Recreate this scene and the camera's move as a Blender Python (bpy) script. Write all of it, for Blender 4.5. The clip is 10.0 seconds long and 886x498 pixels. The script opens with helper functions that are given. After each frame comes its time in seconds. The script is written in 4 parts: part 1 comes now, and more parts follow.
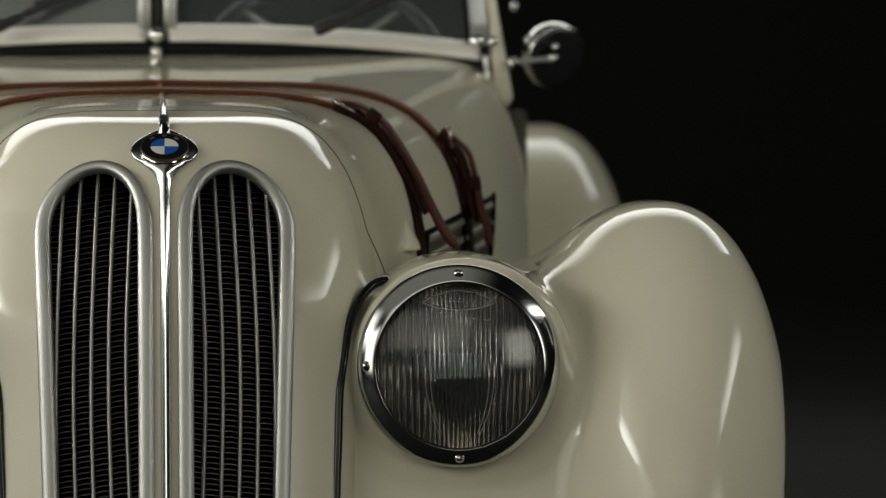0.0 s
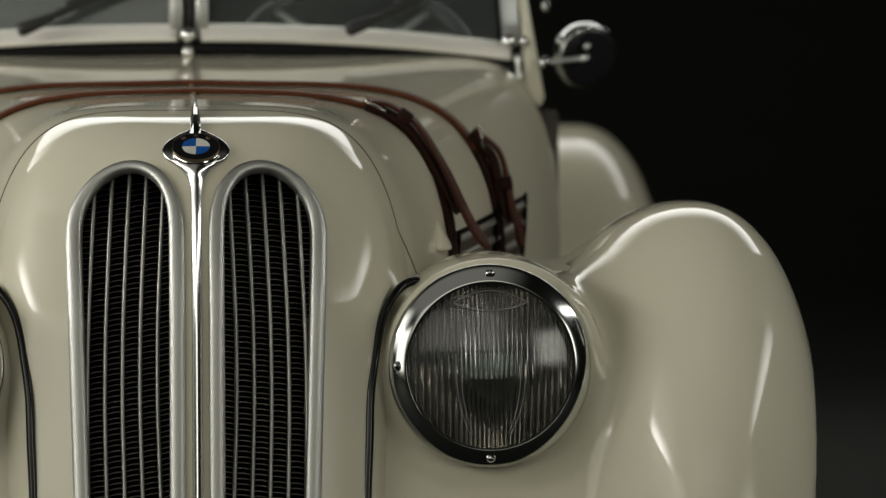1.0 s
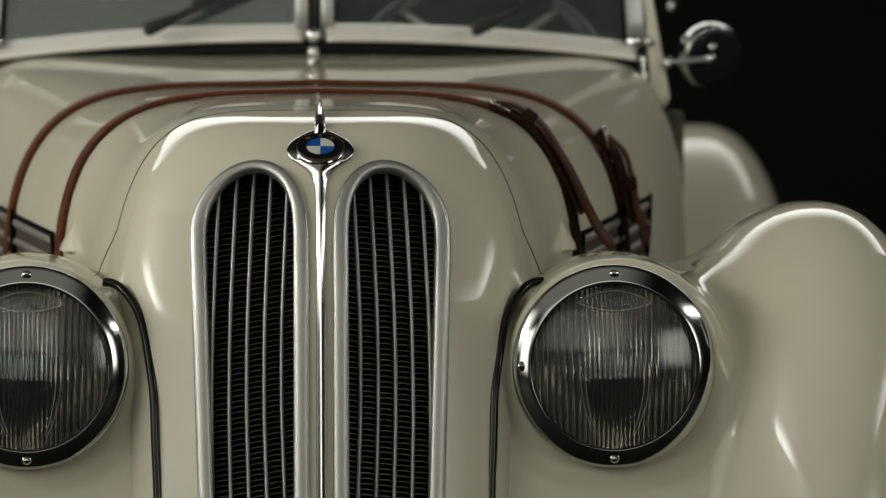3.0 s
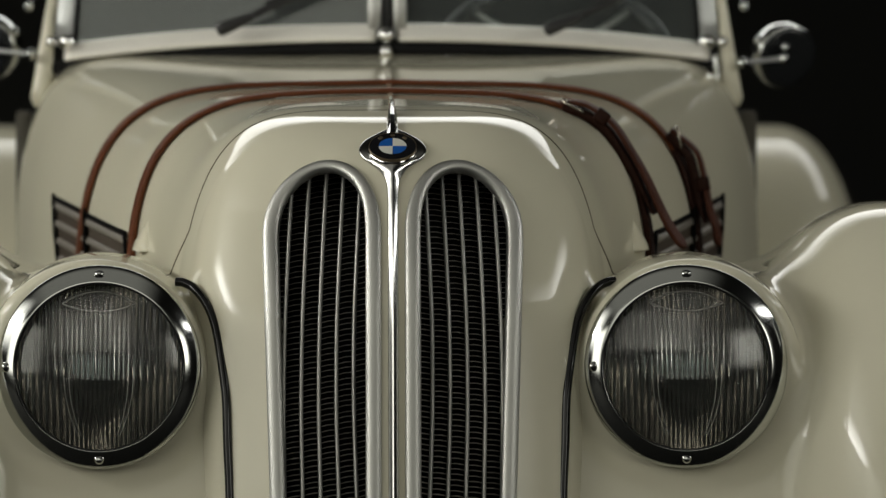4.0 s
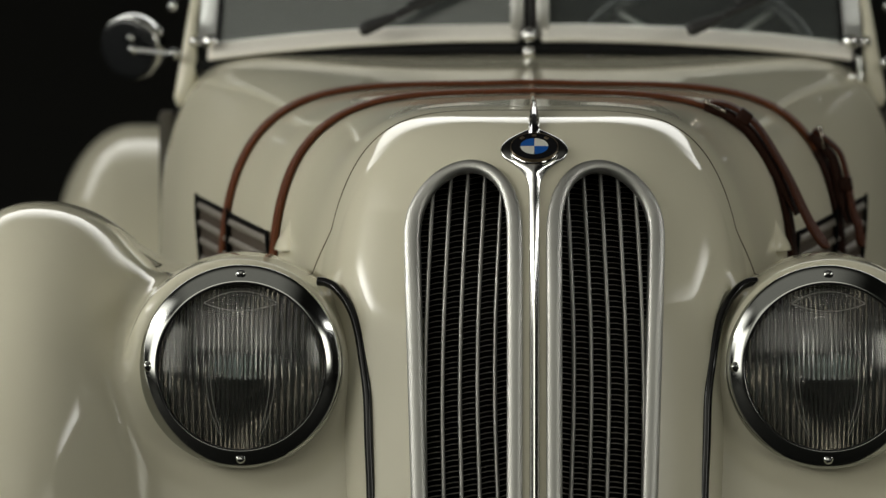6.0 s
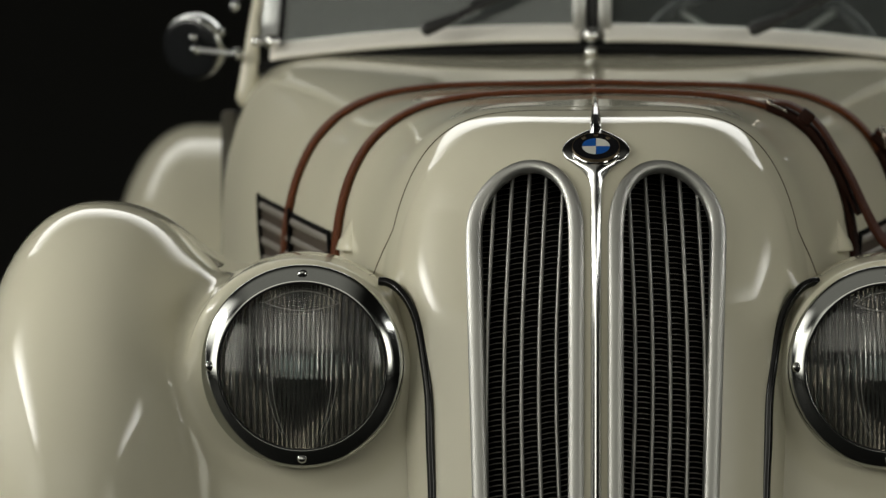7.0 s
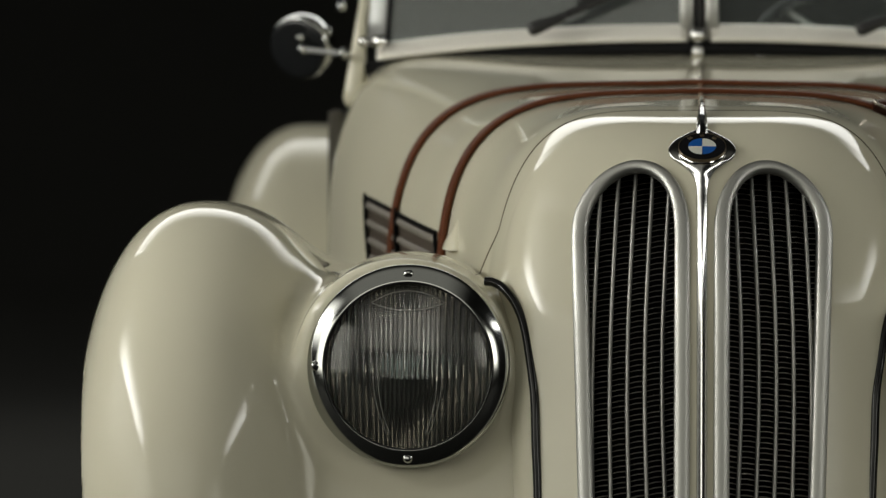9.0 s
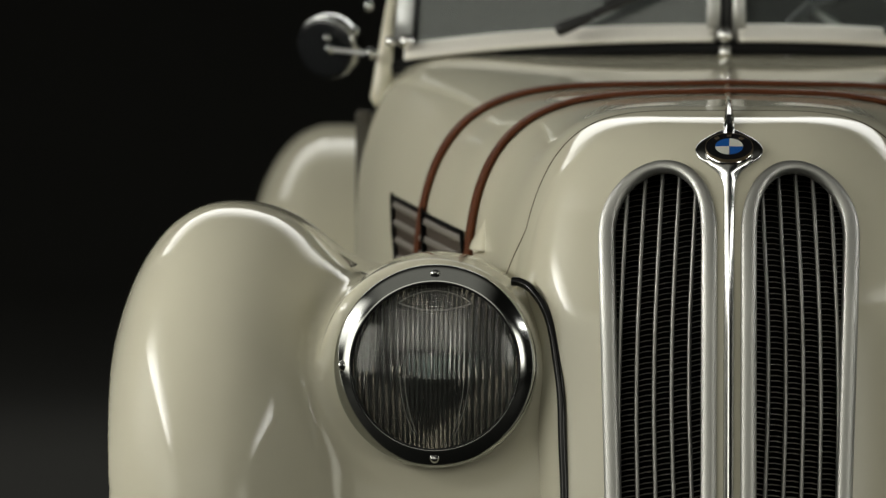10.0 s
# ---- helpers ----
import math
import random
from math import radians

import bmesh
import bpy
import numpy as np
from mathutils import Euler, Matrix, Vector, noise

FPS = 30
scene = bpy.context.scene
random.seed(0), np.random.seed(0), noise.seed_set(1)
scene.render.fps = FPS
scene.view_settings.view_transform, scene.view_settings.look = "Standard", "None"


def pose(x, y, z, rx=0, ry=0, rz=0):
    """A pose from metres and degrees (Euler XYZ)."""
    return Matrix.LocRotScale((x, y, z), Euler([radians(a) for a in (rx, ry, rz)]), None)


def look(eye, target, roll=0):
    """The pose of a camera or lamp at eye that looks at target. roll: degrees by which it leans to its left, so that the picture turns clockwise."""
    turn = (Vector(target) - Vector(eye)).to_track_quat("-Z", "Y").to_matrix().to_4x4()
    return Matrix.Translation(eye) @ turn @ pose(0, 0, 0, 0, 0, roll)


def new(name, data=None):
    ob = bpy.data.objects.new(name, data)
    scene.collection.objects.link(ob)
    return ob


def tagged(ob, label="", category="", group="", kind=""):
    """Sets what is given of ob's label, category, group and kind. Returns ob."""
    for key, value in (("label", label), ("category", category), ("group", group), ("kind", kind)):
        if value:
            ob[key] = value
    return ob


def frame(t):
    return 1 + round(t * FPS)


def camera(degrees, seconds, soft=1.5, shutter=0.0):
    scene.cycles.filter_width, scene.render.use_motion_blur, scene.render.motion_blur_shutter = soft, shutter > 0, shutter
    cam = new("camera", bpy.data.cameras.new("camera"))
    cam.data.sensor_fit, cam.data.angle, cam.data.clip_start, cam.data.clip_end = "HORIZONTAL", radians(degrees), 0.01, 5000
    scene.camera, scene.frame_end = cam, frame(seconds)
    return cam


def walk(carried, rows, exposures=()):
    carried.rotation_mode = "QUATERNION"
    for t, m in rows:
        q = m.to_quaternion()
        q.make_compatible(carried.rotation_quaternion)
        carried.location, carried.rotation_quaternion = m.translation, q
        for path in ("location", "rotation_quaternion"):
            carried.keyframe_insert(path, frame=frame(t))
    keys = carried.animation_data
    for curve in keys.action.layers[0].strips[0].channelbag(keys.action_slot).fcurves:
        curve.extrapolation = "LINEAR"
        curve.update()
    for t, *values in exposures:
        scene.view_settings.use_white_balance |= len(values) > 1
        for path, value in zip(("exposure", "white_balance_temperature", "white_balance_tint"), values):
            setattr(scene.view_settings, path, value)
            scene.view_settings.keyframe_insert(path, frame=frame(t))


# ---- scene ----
# ------------------------------------------------------------ camera
cam = camera(10.0, 10.0, soft=1.4)
EYE = (-0.036, -6.10, 1.19)
TILT, TURN = -3.5, 0.517
PAN = [
    (0.0, 2.968), (0.5, 2.846), (1.0, 2.613), (1.5, 2.318), (2.0, 1.961), (2.5, 1.601),
    (4.0, 0.388), (4.5, 0.000), (5.0, -0.439), (5.5, -0.814), (6.0, -1.216),
    (7.5, -2.244), (8.0, -2.582), (8.5, -2.864), (9.0, -3.114), (9.5, -3.305), (10.0, -3.419),
]


def drift(a):
    """The small sideways shift of the lens as the tripod head turns by a degrees."""
    return -0.0038 * a


walk(cam, [(t, pose(EYE[0] + drift(a), EYE[1], EYE[2], 90 + TILT, 0, -(a + TURN - math.degrees(drift(a) / 6.15)))) for t, a in PAN],
     exposures=[(0.0, 0.0), (10.0, 0.0)])
cam.data.dof.use_dof = True
cam.data.dof.focus_distance = 6.12
cam.data.dof.aperture_fstop = 5.0

# ------------------------------------------------------------ world and lamps
world = bpy.data.worlds.new("studio_dark")
scene.world = world
world.use_nodes = True
world.node_tree.nodes["Background"].inputs[0].default_value = (0.75, 0.85, 0.85, 1)
world.node_tree.nodes["Background"].inputs[1].default_value = 0.002


def softbox(name, eye, target, wide, deep, watts, colour=(1.0, 0.985, 0.865), edge=(0.0, 0.0), fade=None, roll=0):
    """A studio light; edge: the share of its width and depth over which the cloth dims towards the rim;
    fade: from where to where, along its depth, the light falls off to one side."""
    lamp = bpy.data.lights.new(name, "AREA")
    lamp.shape, lamp.size, lamp.size_y, lamp.energy, lamp.color = "RECTANGLE", wide, deep, watts, colour
    lamp.use_nodes = True
    n, l = lamp.node_tree.nodes, lamp.node_tree.links
    uv, split = n.new("ShaderNodeNewGeometry"), n.new("ShaderNodeSeparateXYZ")
    l.new(uv.outputs["Parametric"], split.inputs[0])
    level = None

    def ramp(socket, lo, hi, out_lo, out_hi):
        r = n.new("ShaderNodeMapRange")
        r.interpolation_type = "SMOOTHSTEP"
        for key, value in zip(("From Min", "From Max", "To Min", "To Max"), (lo, hi, out_lo, out_hi)):
            r.inputs[key].default_value = value
        l.new(socket, r.inputs["Value"])
        return r.outputs["Result"]

    def times(x, y):
        if x is None:
            return y
        m = n.new("ShaderNodeMath")
        m.operation = "MULTIPLY"
        l.new(x, m.inputs[0]), l.new(y, m.inputs[1])
        return m.outputs[0]
    for axis, e in zip("XY", edge):
        if e:
            level = times(level, ramp(split.outputs[axis], 0.0, e, 0.0, 1.0))
            level = times(level, ramp(split.outputs[axis], 1.0 - e, 1.0, 1.0, 0.0))
    if fade:
        level = times(level, ramp(split.outputs["Y"], fade[0], fade[1], 1.0, 0.0))
    if level is not None:
        l.new(level, n["Emission"].inputs["Strength"])
    ob = new(name, lamp)
    ob.matrix_world = look(eye, target, roll)
    return ob


softbox("back_strip", (0, 5.25, 4.35), (0, 0.8, 0.9), 9.0, 2.6, 250, (1.0, 0.995, 0.95), (0.0, 0.05), (0.12, 0.75))
softbox("side_strip", (2.36, -0.48, 2.31), (0, -0.48, 0.95), 3.3, 0.8, 98, (1.0, 0.99, 0.94), (0.36, 0.05), (0.05, 0.42), -8)
softbox("side_strip", (-2.38, -0.42, 2.08), (0, -0.42, 0.78), 3.1, 0.8, 185, (1.0, 0.99, 0.94), (0.36, 0.05), (0.05, 0.42), 6)
softbox("overhead_panel", (-0.9, -2.0, 3.5), (-0.9, -2.0, 0), 5.6, 5.6, 22, edge=(0.25, 0.25))
softbox("front_softbox", (4.0, -4.9, 2.0), (0, 0, 0.7), 2.5, 2.6, 96, edge=(0.4, 0.35))
softbox("front_panel", (-1.2, -6.9, 3.7), (0, 0.5, 0.9), 7.0, 3.4, 68, edge=(0.2, 0.2))
softbox("left_panel", (-6.3, -0.4, 3.6), (0, 0.9, 0.8), 9.6, 4.2, 308, (1.0, 0.985, 0.89), (0.35, 0.35))
softbox("front_softbox", (-4.9, -4.2, 2.0), (0, 0, 0.7), 3.8, 3.0, 100, edge=(0.3, 0.15))
# added unseen fill lamp, narrowed to brighten only the right rear wing
softbox("rear_wing_fill", (4.3, -0.5, 2.1), (0.78, 2.5, 0.7), 0.9, 1.2, 2.2).data.spread = radians(60)

# ------------------------------------------------------------ materials


def material(name, colour, rough=0.5, metal=0.0, coat=0.0, vary=0.06, grain=40.0, bump=0.0, bump_scale=300.0, spec=0.5):
    m = bpy.data.materials.new(name)
    m.use_nodes = True
    n, l = m.node_tree.nodes, m.node_tree.links
    b = n["Principled BSDF"]
    b.inputs["Roughness"].default_value, b.inputs["Metallic"].default_value = rough, metal
    b.inputs["Coat Weight"].default_value, b.inputs["Coat Roughness"].default_value = coat, 0.07
    b.inputs["Specular IOR Level"].default_value = spec
    at = n.new("ShaderNodeTexCoord")
    big, fine, ramp = n.new("ShaderNodeTexNoise"), n.new("ShaderNodeTexNoise"), n.new("ShaderNodeMix")
    big.inputs["Scale"].default_value, fine.inputs["Scale"].default_value = grain / 12, grain
    big.inputs["Detail"].default_value = fine.inputs["Detail"].default_value = 5
    blend = n.new("ShaderNodeMath")
    blend.operation = "MULTIPLY_ADD"
    blend.inputs[1].default_value = 0.5
    l.new(at.outputs["Object"], big.inputs["Vector"]), l.new(at.outputs["Object"], fine.inputs["Vector"])
    half = n.new("ShaderNodeMath")
    half.operation = "MULTIPLY"
    half.inputs[1].default_value = 0.5
    l.new(fine.outputs["Fac"], half.inputs[0])
    l.new(big.outputs["Fac"], blend.inputs[0]), l.new(half.outputs[0], blend.inputs[2])
    ramp.data_type = "RGBA"
    ramp.inputs["A"].default_value = (*[c * (1 - vary * 2) for c in colour], 1)
    ramp.inputs["B"].default_value = (*[min(1, c * (1 + vary * 2)) for c in colour], 1)
    l.new(blend.outputs[0], ramp.inputs["Factor"]), l.new(ramp.outputs["Result"], b.inputs["Base Color"])
    wear = n.new("ShaderNodeMapRange")
    wear.inputs["To Min"].default_value, wear.inputs["To Max"].default_value = max(0, rough * 0.8), min(1, rough * 1.2)
    l.new(blend.outputs[0], wear.inputs["Value"]), l.new(wear.outputs["Result"], b.inputs["Roughness"])
    if bump:
        relief, high = n.new("ShaderNodeBump"), n.new("ShaderNodeTexNoise")
        high.inputs["Scale"].default_value, high.inputs["Detail"].default_value = bump_scale, 4
        relief.inputs["Strength"].default_value, relief.inputs["Distance"].default_value = bump, 0.002
        l.new(at.outputs["Object"], high.inputs["Vector"])
        l.new(high.outputs["Fac"], relief.inputs["Height"]), l.new(relief.outputs["Normal"], b.inputs["Normal"])
    return m


PAINT = material("cream_paint", (0.60, 0.573, 0.448), 0.5, coat=1.0, vary=0.015, grain=18, spec=0.0)
PAINT.node_tree.nodes["Principled BSDF"].inputs["Coat Roughness"].default_value = 0.03
PAINT.node_tree.nodes["Principled BSDF"].inputs["Coat IOR"].default_value = 1.34   # lowered so that the lacquer mirrors the light panels more faintly
CHROME = material("chrome", (0.62, 0.63, 0.62), 0.10, 1.0, vary=0.02, grain=60)
POLISHED = material("polished_chrome", (0.78, 0.78, 0.77), 0.03, 1.0, vary=0.01)
COLLAR = material("soft_polished_chrome", (0.52, 0.52, 0.505), 0.17, 1.0, vary=0.02, grain=80)
SATIN = material("satin_aluminium", (0.47, 0.47, 0.445), 0.47, 1.0, vary=0.04, grain=120)
SLAT = material("slat_metal", (0.325, 0.325, 0.305), 0.48, 0.9, vary=0.05, grain=150)
FIN = material("radiator_fin_metal", (0.42, 0.39, 0.345), 0.45, 0.5, vary=0.15, grain=400)
BLACK = material("black_core", (0.004, 0.004, 0.004), 0.8, vary=0.1, spec=0.05)
PIPING = material("black_glossy_piping", (0.005, 0.005, 0.005), 0.16, vary=0.1, spec=0.35)
GAP = material("dusty_brown_gap", (0.045, 0.030, 0.017), 0.8, vary=0.3, grain=50, spec=0.1)
RUBBER = material("black_rubber", (0.012, 0.012, 0.012), 0.45, vary=0.15, grain=80)
LEATHER = material("brown_leather", (0.100, 0.030, 0.010), 0.5, vary=0.28, grain=90, bump=0.5, bump_scale=900, spec=0.15)
# dark buckle piece; shade on the strap's right side is in the colour
SHADED_LEATHER = material("shaded_dark_leather", (0.020, 0.0062, 0.0030), 0.5, vary=0.28, grain=110, bump=0.5, bump_scale=700, spec=0.12)
TAIL_LEATHER = material("red_brown_leather", (0.060, 0.019, 0.010), 0.5, vary=0.3, grain=70, bump=0.5, bump_scale=700, spec=0.15)
BRASS = material("nickel_buckle", (0.30, 0.27, 0.23), 0.22, 1.0, vary=0.06)
BLUE = material("blue_enamel", (0.012, 0.085, 0.33), 0.25, coat=0.6, vary=0.03)
WHITE = material("white_enamel", (0.62, 0.62, 0.56), 0.25, coat=0.6, vary=0.03)
ENAMEL = material("black_enamel", (0.008, 0.008, 0.009), 0.2, coat=0.4, vary=0.05)
GOLD = material("faded_brass", (0.22, 0.17, 0.11), 0.35, 0.8, vary=0.1)
DARK_LEATHER = material("dark_seat_leather", (0.02, 0.014, 0.011), 0.5, vary=0.2, bump=0.4)
BAKELITE = material("dark_bakelite", (0.012, 0.013, 0.014), 0.25, vary=0.1)
TYRE = material("tyre_rubber", (0.015, 0.015, 0.015), 0.7, vary=0.2, grain=60, bump=0.4)
FLOOR = material("dark_studio_floor", (0.008, 0.008, 0.0075), 0.75, vary=0.12, grain=14, bump=0.2, bump_scale=60, spec=0.08)
SWEEP = material("dark_seamless_paper", (0.039, 0.039, 0.0362), 0.9, vary=0.08, grain=5, spec=0.1)
CLOTH = material("black_backdrop_cloth", (0.019, 0.019, 0.0175), 0.9, vary=0.1, grain=6)


def glass(name, tint, rough=0.0, ior=1.5, haze=0.0):
    m = bpy.data.materials.new(name)
    m.use_nodes = True
    b = m.node_tree.nodes["Principled BSDF"]
    b.inputs["Base Color"].default_value = (*tint, 1)
    b.inputs["Transmission Weight"].default_value = 1.0 - haze
    b.inputs["Roughness"].default_value, b.inputs["IOR"].default_value = rough, ior
    return m


LENS = glass("lamp_glass", (0.93, 0.93, 0.91), 0.05, haze=0.005)
RIM = material("worn_chrome", (0.48, 0.49, 0.475), 0.11, 1.0, vary=0.03, grain=90)
VENT = material("grey_brown_gauze", (0.050, 0.036, 0.024), 0.7, vary=0.15, grain=200)
LOUVRE = material("dull_grey_louvre", (0.22, 0.20, 0.17), 0.5, 0.4, vary=0.08, grain=90)
ETCHED = material("moulded_glass_edge", (0.20, 0.20, 0.185), 0.35, vary=0.1)
SHUT_SHADE = material("door_shut_shade", (0.075, 0.070, 0.058), 0.8, vary=0.1, spec=0.1)
SEAL = material("matt_seal_rubber", (0.010, 0.010, 0.010), 0.85, vary=0.1, spec=0.15)
STEEL = material("grey_steel", (0.42, 0.43, 0.42), 0.4, 0.6, vary=0.05, grain=60)
RAIL = material("pale_painted_metal", (0.88, 0.85, 0.77), 0.22, 0.1, coat=0.5, vary=0.03)
# silver darkened in colour, for the dim surroundings the bowl would mirror
DIM_SILVER = material("darkened_silver", (0.33, 0.315, 0.29), 0.05, 1.0, vary=0.1)
# diffuse haze greys the panes in place of a reflected light
PANE = glass("hazed_window_glass", (0.80, 0.86, 0.84), 0.0, haze=0.025)
BULB = material("frosted_bulb_glass", (0.17, 0.22, 0.22), 0.3, vary=0.05)

# ------------------------------------------------------------ mesh helpers


def mesh(name, verts, faces, mat, smooth=True):
    me = bpy.data.meshes.new(name)
    me.from_pydata([tuple(map(float, v)) for v in verts], [], [tuple(map(int, f)) for f in faces])
    me.materials.append(mat)
    me.validate()
    if smooth:
        me.polygons.foreach_set("use_smooth", [True] * len(me.polygons))
    me.update()
    return me


def put(name, me, parent=None, label="", at=None):
    ob = new(name, me)
    if parent is not None:
        ob.parent = parent
    if at is not None:
        ob.matrix_local = at
    if label:
        tagged(ob, label)
    return ob


def grid_faces(nu, nv, wrap_u=False, wrap_v=False, flip=False):
    out = []
    for i in range(nu if wrap_u else nu - 1):
        for j in range(nv if wrap_v else nv - 1):
            a, b = i * nv + j, ((i + 1) % nu) * nv + j
            c, d = ((i + 1) % nu) * nv + (j + 1) % nv, i * nv + (j + 1) % nv
            out.append((a, d, c, b) if flip else (a, b, c, d))
    return out


def sweep(path, normals, profile, closed=False, caps=True):
    """Carries a closed profile of (side, out) pairs along a path; normals give 'out'."""
    path, normals = np.asarray(path, float), np.asarray(normals, float)
    if closed:
        tang = np.roll(path, -1, 0) - np.roll(path, 1, 0)
    else:
        tang = np.gradient(path, axis=0)
    tang /= np.linalg.norm(tang, axis=1)[:, None] + 1e-12
    side = np.cross(tang, normals)
    side /= np.linalg.norm(side, axis=1)[:, None] + 1e-12
    out = np.cross(side, tang)
    prof = np.asarray(profile, float)
    if prof.ndim == 2:
        prof = np.repeat(prof[None], len(path), 0)
    v = path[:, None] + side[:, None] * prof[..., :1] + out[:, None] * prof[..., 1:]
    n, k = v.shape[:2]
    f = grid_faces(n, k, closed, True)
    if caps and not closed:
        f += [tuple(range(k)), tuple((n - 1) * k + j for j in reversed(range(k)))]
    return v.reshape(-1, 3), f


def round_profile(wide, high, count=12, power=2.0):
    a = np.linspace(0, 2 * math.pi, count, endpoint=False)
    c, s = np.cos(a), np.sin(a)
    return np.stack([wide * np.sign(c) * abs(c) ** (2 / power), high * np.sign(s) * abs(s) ** (2 / power)], 1)


def smooth_line(points, count, closed=False):
    """A Catmull-Rom line through a few control points."""
    p = np.asarray(points, float)
    if closed:
        p = np.vstack([p[-1], p, p[:2]])
    else:
        p = np.vstack([2 * p[0] - p[1], p, 2 * p[-1] - p[-2]])
    n = len(p) - 3
    s = np.linspace(0, n, count, endpoint=not closed)
    i = np.minimum(s.astype(int), n - 1)
    u = (s - i)[:, None]
    a, b, c, d = p[i], p[i + 1], p[i + 2], p[i + 3]
    return 0.5 * (2 * b + (c - a) * u + (2 * a - 5 * b + 4 * c - d) * u ** 2 + (3 * b - a - 3 * c + d) * u ** 3)


def tube(points, radius, count=40, sides=10, closed=False, smooth=True):
    path = smooth_line(points, count, closed) if smooth else np.asarray(points, float)
    tang = np.gradient(path, axis=0)
    up = np.tile((0.13, 0.31, 0.94), (len(path), 1))
    bad = abs((tang * up).sum(1)) > 0.9 * np.linalg.norm(tang, axis=1)
    up[bad] = (0.94, 0.31, 0.13)
    return sweep(path, up, round_profile(radius, radius, sides), closed)


def lathe(profile, sides=48, axis="y", close=False):
    """Turns (radius, along) pairs about an axis."""
    p = np.asarray(profile, float)
    a = np.linspace(0, 2 * math.pi, sides, endpoint=False)
    r, h = p[:, 0][None], p[:, 1][None]
    c, s = np.cos(a)[:, None], np.sin(a)[:, None]
    if axis == "y":
        v = np.stack([r * c, np.broadcast_to(h, (sides, len(p))), r * s], -1)
    elif axis == "x":
        v = np.stack([np.broadcast_to(h, (sides, len(p))), r * c, r * s], -1)
    else:
        v = np.stack([r * c, r * s, np.broadcast_to(h, (sides, len(p)))], -1)
    return v.reshape(-1, 3), grid_faces(sides, len(p), True, close)


def block(x0, x1, y0, y1, z0, z1, bevel=0.0, segments=2):
    bm = bmesh.new()
    bmesh.ops.create_cube(bm, size=1)
    for v in bm.verts:
        v.co = ((x0 + x1) / 2 + v.co.x * (x1 - x0), (y0 + y1) / 2 + v.co.y * (y1 - y0), (z0 + z1) / 2 + v.co.z * (z1 - z0))
    if bevel:
        bmesh.ops.bevel(bm, geom=bm.edges[:], offset=bevel, segments=segments, affect="EDGES", profile=0.5)
    v = [tuple(q.co) for q in bm.verts]
    bm.verts.index_update()
    f = [tuple(q.index for q in g.verts) for g in bm.faces]
    bm.free()
    return np.array(v), f


def joined(*pieces):
    vs, fs, n = [], [], 0
    for v, f in pieces:
        vs.append(np.asarray(v))
        fs += [tuple(i + n for i in g) for g in f]
        n += len(v)
    return np.vstack(vs), fs


def smax(a, b, k):
    h = np.maximum(k - abs(a - b), 0) / k
    return np.maximum(a, b) + h * h * k / 4


def smin(a, b, k):
    return -smax(-a, -b, k)


def shell(field, lo, hi, step, rounds=4):
    """The skin of a solid given by a field that is negative inside, as quads settled on the field's zero."""
    lo, hi = np.array(lo, float), np.array(hi, float)
    n = np.ceil((hi - lo) / step).astype(int) + 1
    ax = [lo[i] + step * np.arange(n[i]) for i in range(3)]
    g = np.stack(np.meshgrid(*ax, indexing="ij"), -1)
    f = field(g[..., 0], g[..., 1], g[..., 2])
    c = n - 1
    total, count = np.zeros((*c, 3)), np.zeros(tuple(c))
    for axis in range(3):
        for da in (0, 1):
            for db in (0, 1):
                o = [0, 0, 0]
                others = [i for i in range(3) if i != axis]
                o[others[0]], o[others[1]] = da, db
                s0 = tuple(slice(o[i], o[i] + c[i]) for i in range(3))
                o[axis] = 1
                s1 = tuple(slice(o[i], o[i] + c[i]) for i in range(3))
                f0, f1 = f[s0], f[s1]
                cross = (f0 < 0) != (f1 < 0)
                w = np.where(cross, f0 / np.where(cross, f0 - f1, 1), 0)[..., None]
                total += np.where(cross[..., None], g[s0] + w * (g[s1] - g[s0]), 0)
                count += cross
    used = count > 0
    index = -np.ones(tuple(c), int)
    index[used] = np.arange(used.sum())
    v = total[used] / count[used][:, None]
    faces = []
    for axis in range(3):
        b, d = [(1, 2), (2, 0), (0, 1)][axis]
        s0 = [slice(1, c[i]) for i in range(3)]
        s0[axis] = slice(0, c[axis])
        s1 = list(s0)
        s1[axis] = slice(1, c[axis] + 1)
        a0, a1 = f[tuple(s0)] < 0, f[tuple(s1)] < 0
        for forward in (True, False):
            hits = np.argwhere((a0 & ~a1) if forward else (~a0 & a1))
            if not len(hits):
                continue
            hits += np.array([0 if i == axis else 1 for i in range(3)])
            eb, ed = np.eye(3, dtype=int)[b], np.eye(3, dtype=int)[d]
            q = [index[tuple((hits - m).T)] for m in (eb + ed, ed, 0 * eb, eb)]
            quad = np.stack(q if forward else q[::-1], 1)
            faces.append(quad)
    for _ in range(rounds):
        e = 1e-4
        val = field(v[:, 0], v[:, 1], v[:, 2])
        grad = np.stack([field(*(v + e * np.eye(3)[i]).T) - field(*(v - e * np.eye(3)[i]).T) for i in range(3)], 1) / (2 * e)
        move = -val[:, None] * grad / ((grad ** 2).sum(1)[:, None] + 1e-3)
        v = v + np.clip(move, -step / 2, step / 2)
    return v, np.vstack(faces)


